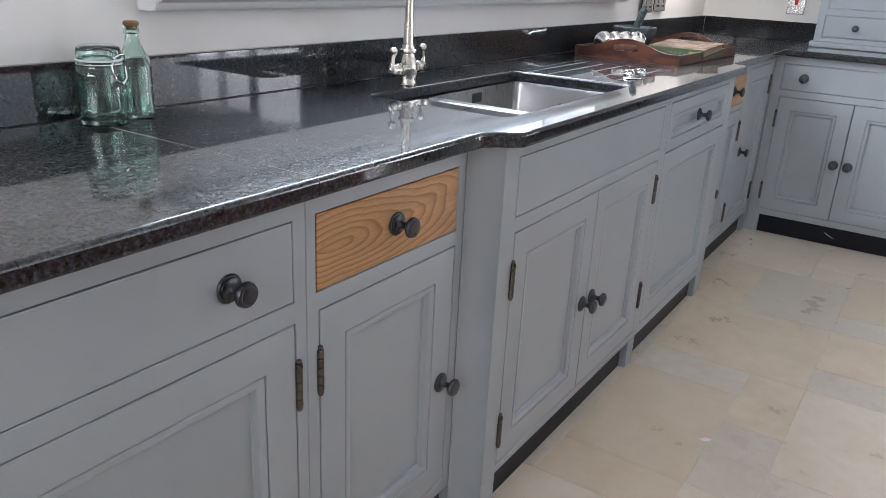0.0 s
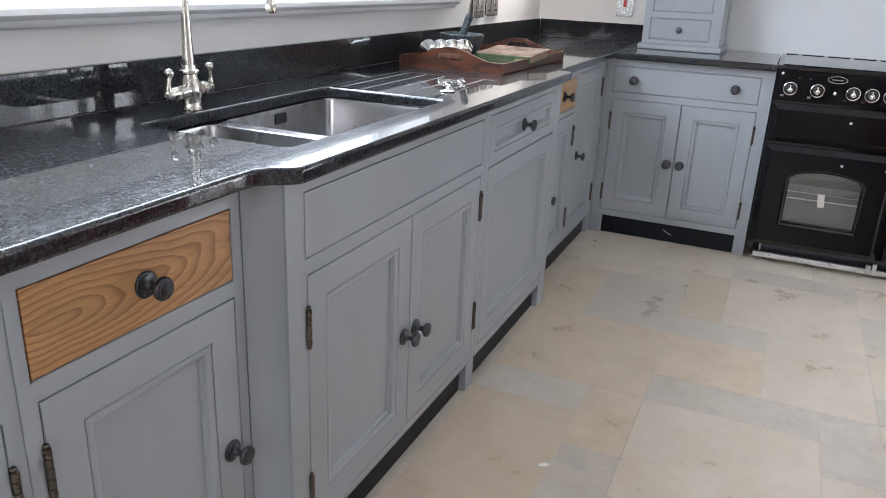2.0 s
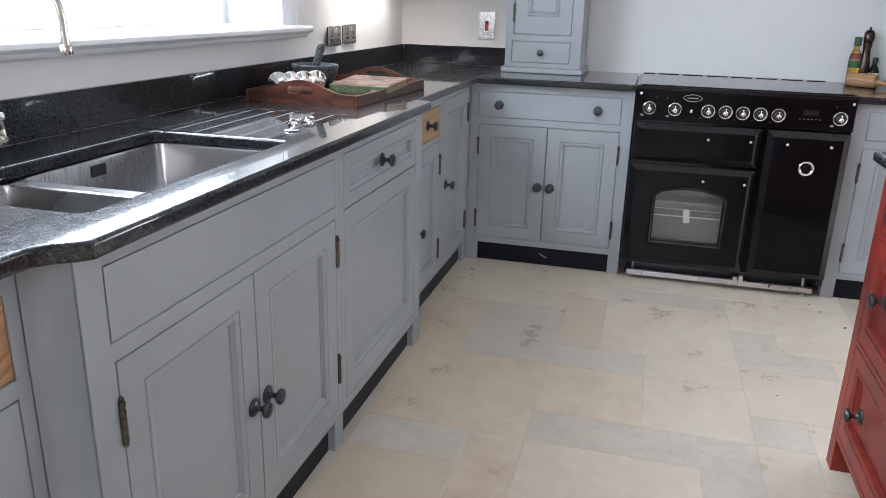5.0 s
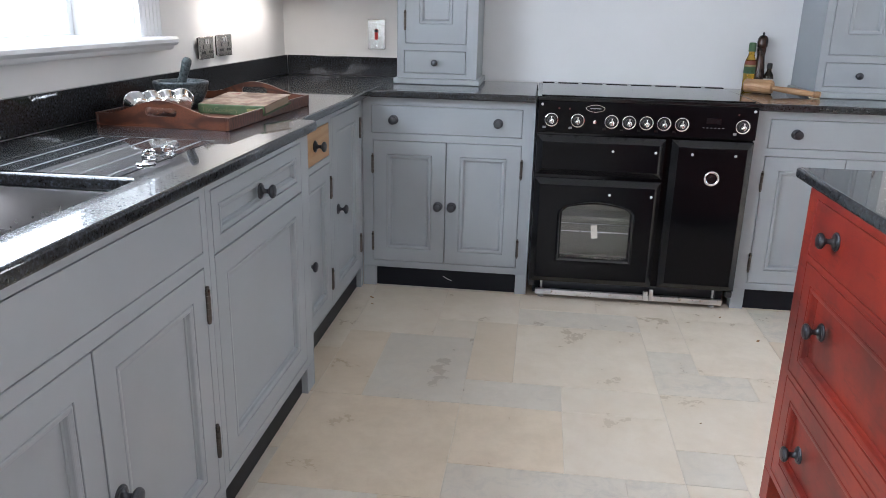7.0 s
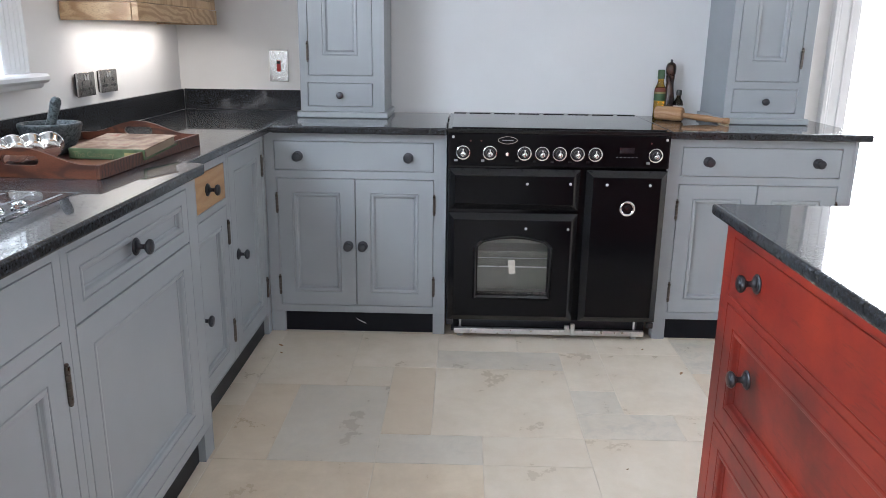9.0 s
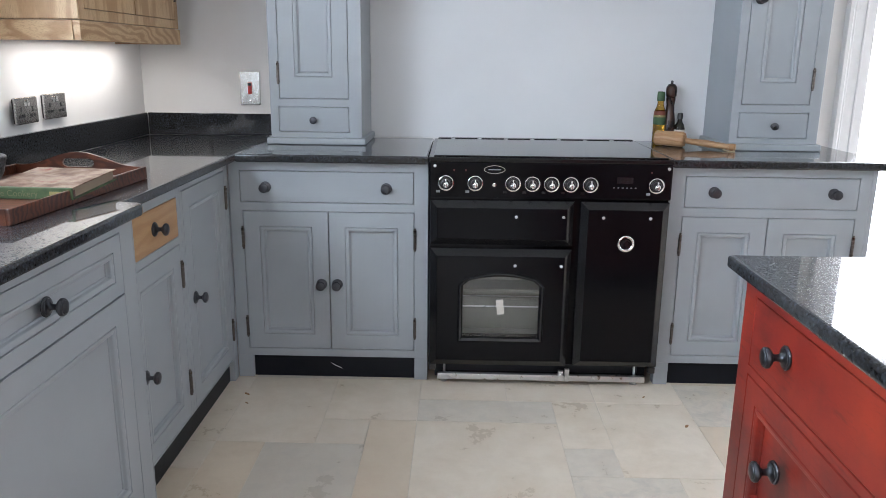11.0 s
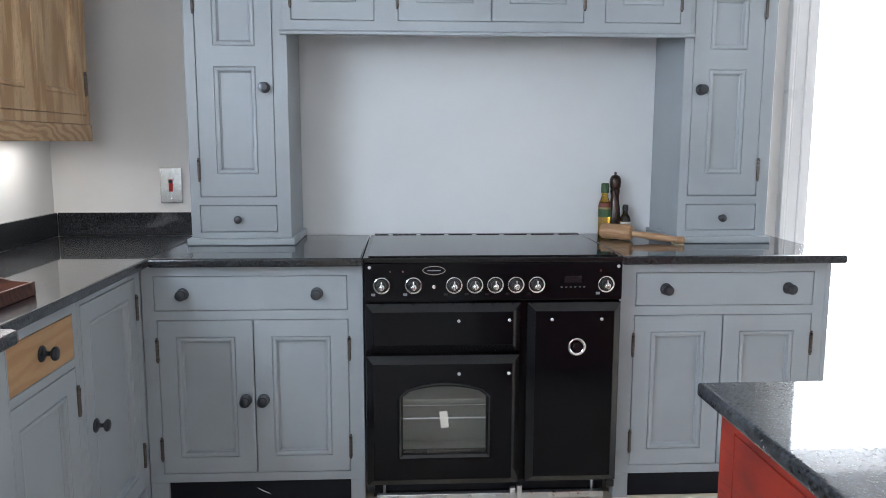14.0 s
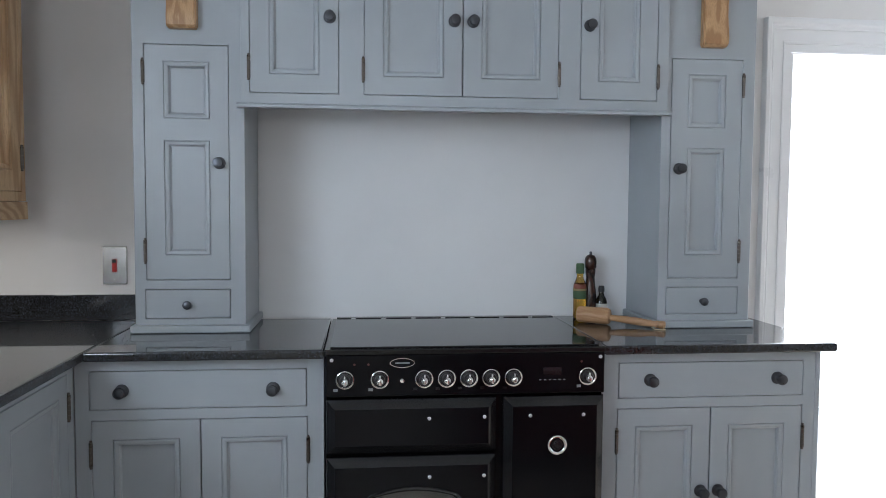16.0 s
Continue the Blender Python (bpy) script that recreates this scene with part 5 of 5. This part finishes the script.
# a loose grey cable end in front of the plinth
tagged(part("cable_end", tube([(-0.372, 4.047, 0.074), (-0.362, 4.045, 0.060), (-0.345, 4.044, 0.049), (-0.325, 4.044, 0.040), (-0.310, 4.046, 0.034)], 0.0022, 8), GALV, smooth=True), "short grey cable end poking out of the plinth", "cable")
# scraps of dirt on the floor
for x, y, s in ((0.979, 3.664, 0.016), (0.88, 3.90, 0.010), (0.62, 2.95, 0.006), (-0.66, 3.86, 0.016), (-0.64, 3.78, 0.010)):
    bm = bmesh.new()
    bmesh.ops.create_icosphere(bm, subdivisions=1, radius=1.0)
    for v in bm.verts:
        v.co = Vector((v.co.x * s, v.co.y * s * 0.4, max(0.0, v.co.z) * 0.003)) * (1 + 0.3 * noise.noise(v.co * 2 + Vector((x, y, 0)) * 7))
    tagged(part("floor_crumb", bm, CORK, m=pose(x, y, 0.0002, 0, 0, 60 * x)), "small brown crumb of dirt on the stone floor", "crumb", "crumbs on the floor")


# a fleck of plaster on the floor
bm = bmesh.new()
bmesh.ops.create_icosphere(bm, subdivisions=2, radius=1.0)
for v in bm.verts:
    v.co = Vector((v.co.x * 0.016, v.co.y * 0.008, max(0.0, v.co.z) * 0.004)) * (1 + 0.35 * noise.noise(v.co * 2.5))
tagged(part("plaster_fleck", bm, WALL, m=pose(-0.34, 1.936, 0.0002, 0, 0, 40)), "small white fleck of plaster on the stone floor", "crumb", "crumbs on the floor")


# ---- floor: limestone flags of several sizes in a Roman pattern, on a bed of grout ----
floor = tagged(part("floor", boxed(WX - 0.28, 4.80, -3.25, WY + 0.25, -0.05, -0.0016), GROUT), "pale limestone flagstone floor with thin joints", "floor", kind="structure")
MX, MY, FX, FY = 0.1685, 0.178, -0.665, 2.42  # the pattern's module and its origin
rng = random.Random(11)
free = {(i, j) for i in range(-3, 22) for j in range(-24, 13)}
flag_meshes = {}


def flagstone(i0, i1, j0, j1, stone):
    for i in range(i0, i1):
        for j in range(j0, j1):
            free.discard((i, j))
    key = (i1 - i0, j1 - j0, stone.name)
    if key not in flag_meshes:
        w, l, g, c = key[0] * MX, key[1] * MY, 0.0011, 0.0009
        bm = bmesh.new()
        rings = [[bm.verts.new((x, y, z)) for x, y in ((d, d), (w - d, d), (w - d, l - d), (d, l - d))] for d, z in ((g, -0.01), (g, -0.001), (g + c, 0.0))]
        bm.faces.new(rings[-1])
        for a, b in zip(rings, rings[1:]):
            for k in range(4):
                bm.faces.new((a[k], a[(k + 1) % 4], b[(k + 1) % 4], b[k]))
        flag_meshes[key] = mesh_of("flagstone", bm, stone)
    ob = new("flagstone", flag_meshes[key])
    ob.parent = floor
    ob.location = (FX + i0 * MX, FY + j0 * MY, rng.uniform(-0.0004, 0.0))


C, T, G, V = CREAM_STONE, TAN_STONE, GREY_STONE, VEINED_STONE
for row in ((1, 3, 3, 6, G), (0, 1, 3, 6, T), (3, 4, 4, 7, T), (3, 5, 3, 4, G), (4, 7, 4, 7, C), (4, 7, 7, 8, G), (4, 6, 8, 9, C), (6, 8, 8, 9, C),
            (0, 2, 6, 9, C), (2, 4, 7, 9, C), (2, 3, 6, 7, C), (7, 8, 6, 8, C), (7, 8, 5, 6, G), (8, 10, 5, 8, C), (7, 9, 4, 5, V), (5, 7, 3, 4, C),
            (7, 8, 1, 2, G), (7, 10, 2, 4, C), (8, 10, 0, 2, C), (3, 5, 1, 3, T), (0, 3, 0, 3, T), (3, 6, 0, 1, V), (5, 7, 1, 3, C), (0, 2, -1, 0, G),
            (2, 3, -2, 0, T), (2, 3, -3, -2, V), (3, 6, -3, 0, C), (6, 7, -1, 1, V), (7, 8, -1, 1, C), (0, 2, -4, -1, T), (2, 3, -4, -3, G)):
    flagstone(*row)
for j in range(-24, 13):
    for i in range(-3, 22):
        if (i, j) in free:
            sizes = [(3, 3), (3, 2), (2, 2), (2, 3), (2, 1), (1, 2), (3, 1)]
            rng.shuffle(sizes)
            for w, l in sizes + [(1, 1)]:
                if all((a, b) in free for a in range(i, i + w) for b in range(j, j + l)):
                    flagstone(i, i + w, j, j + l, rng.choice((C, C, C, T, T, G, V)))
                    break
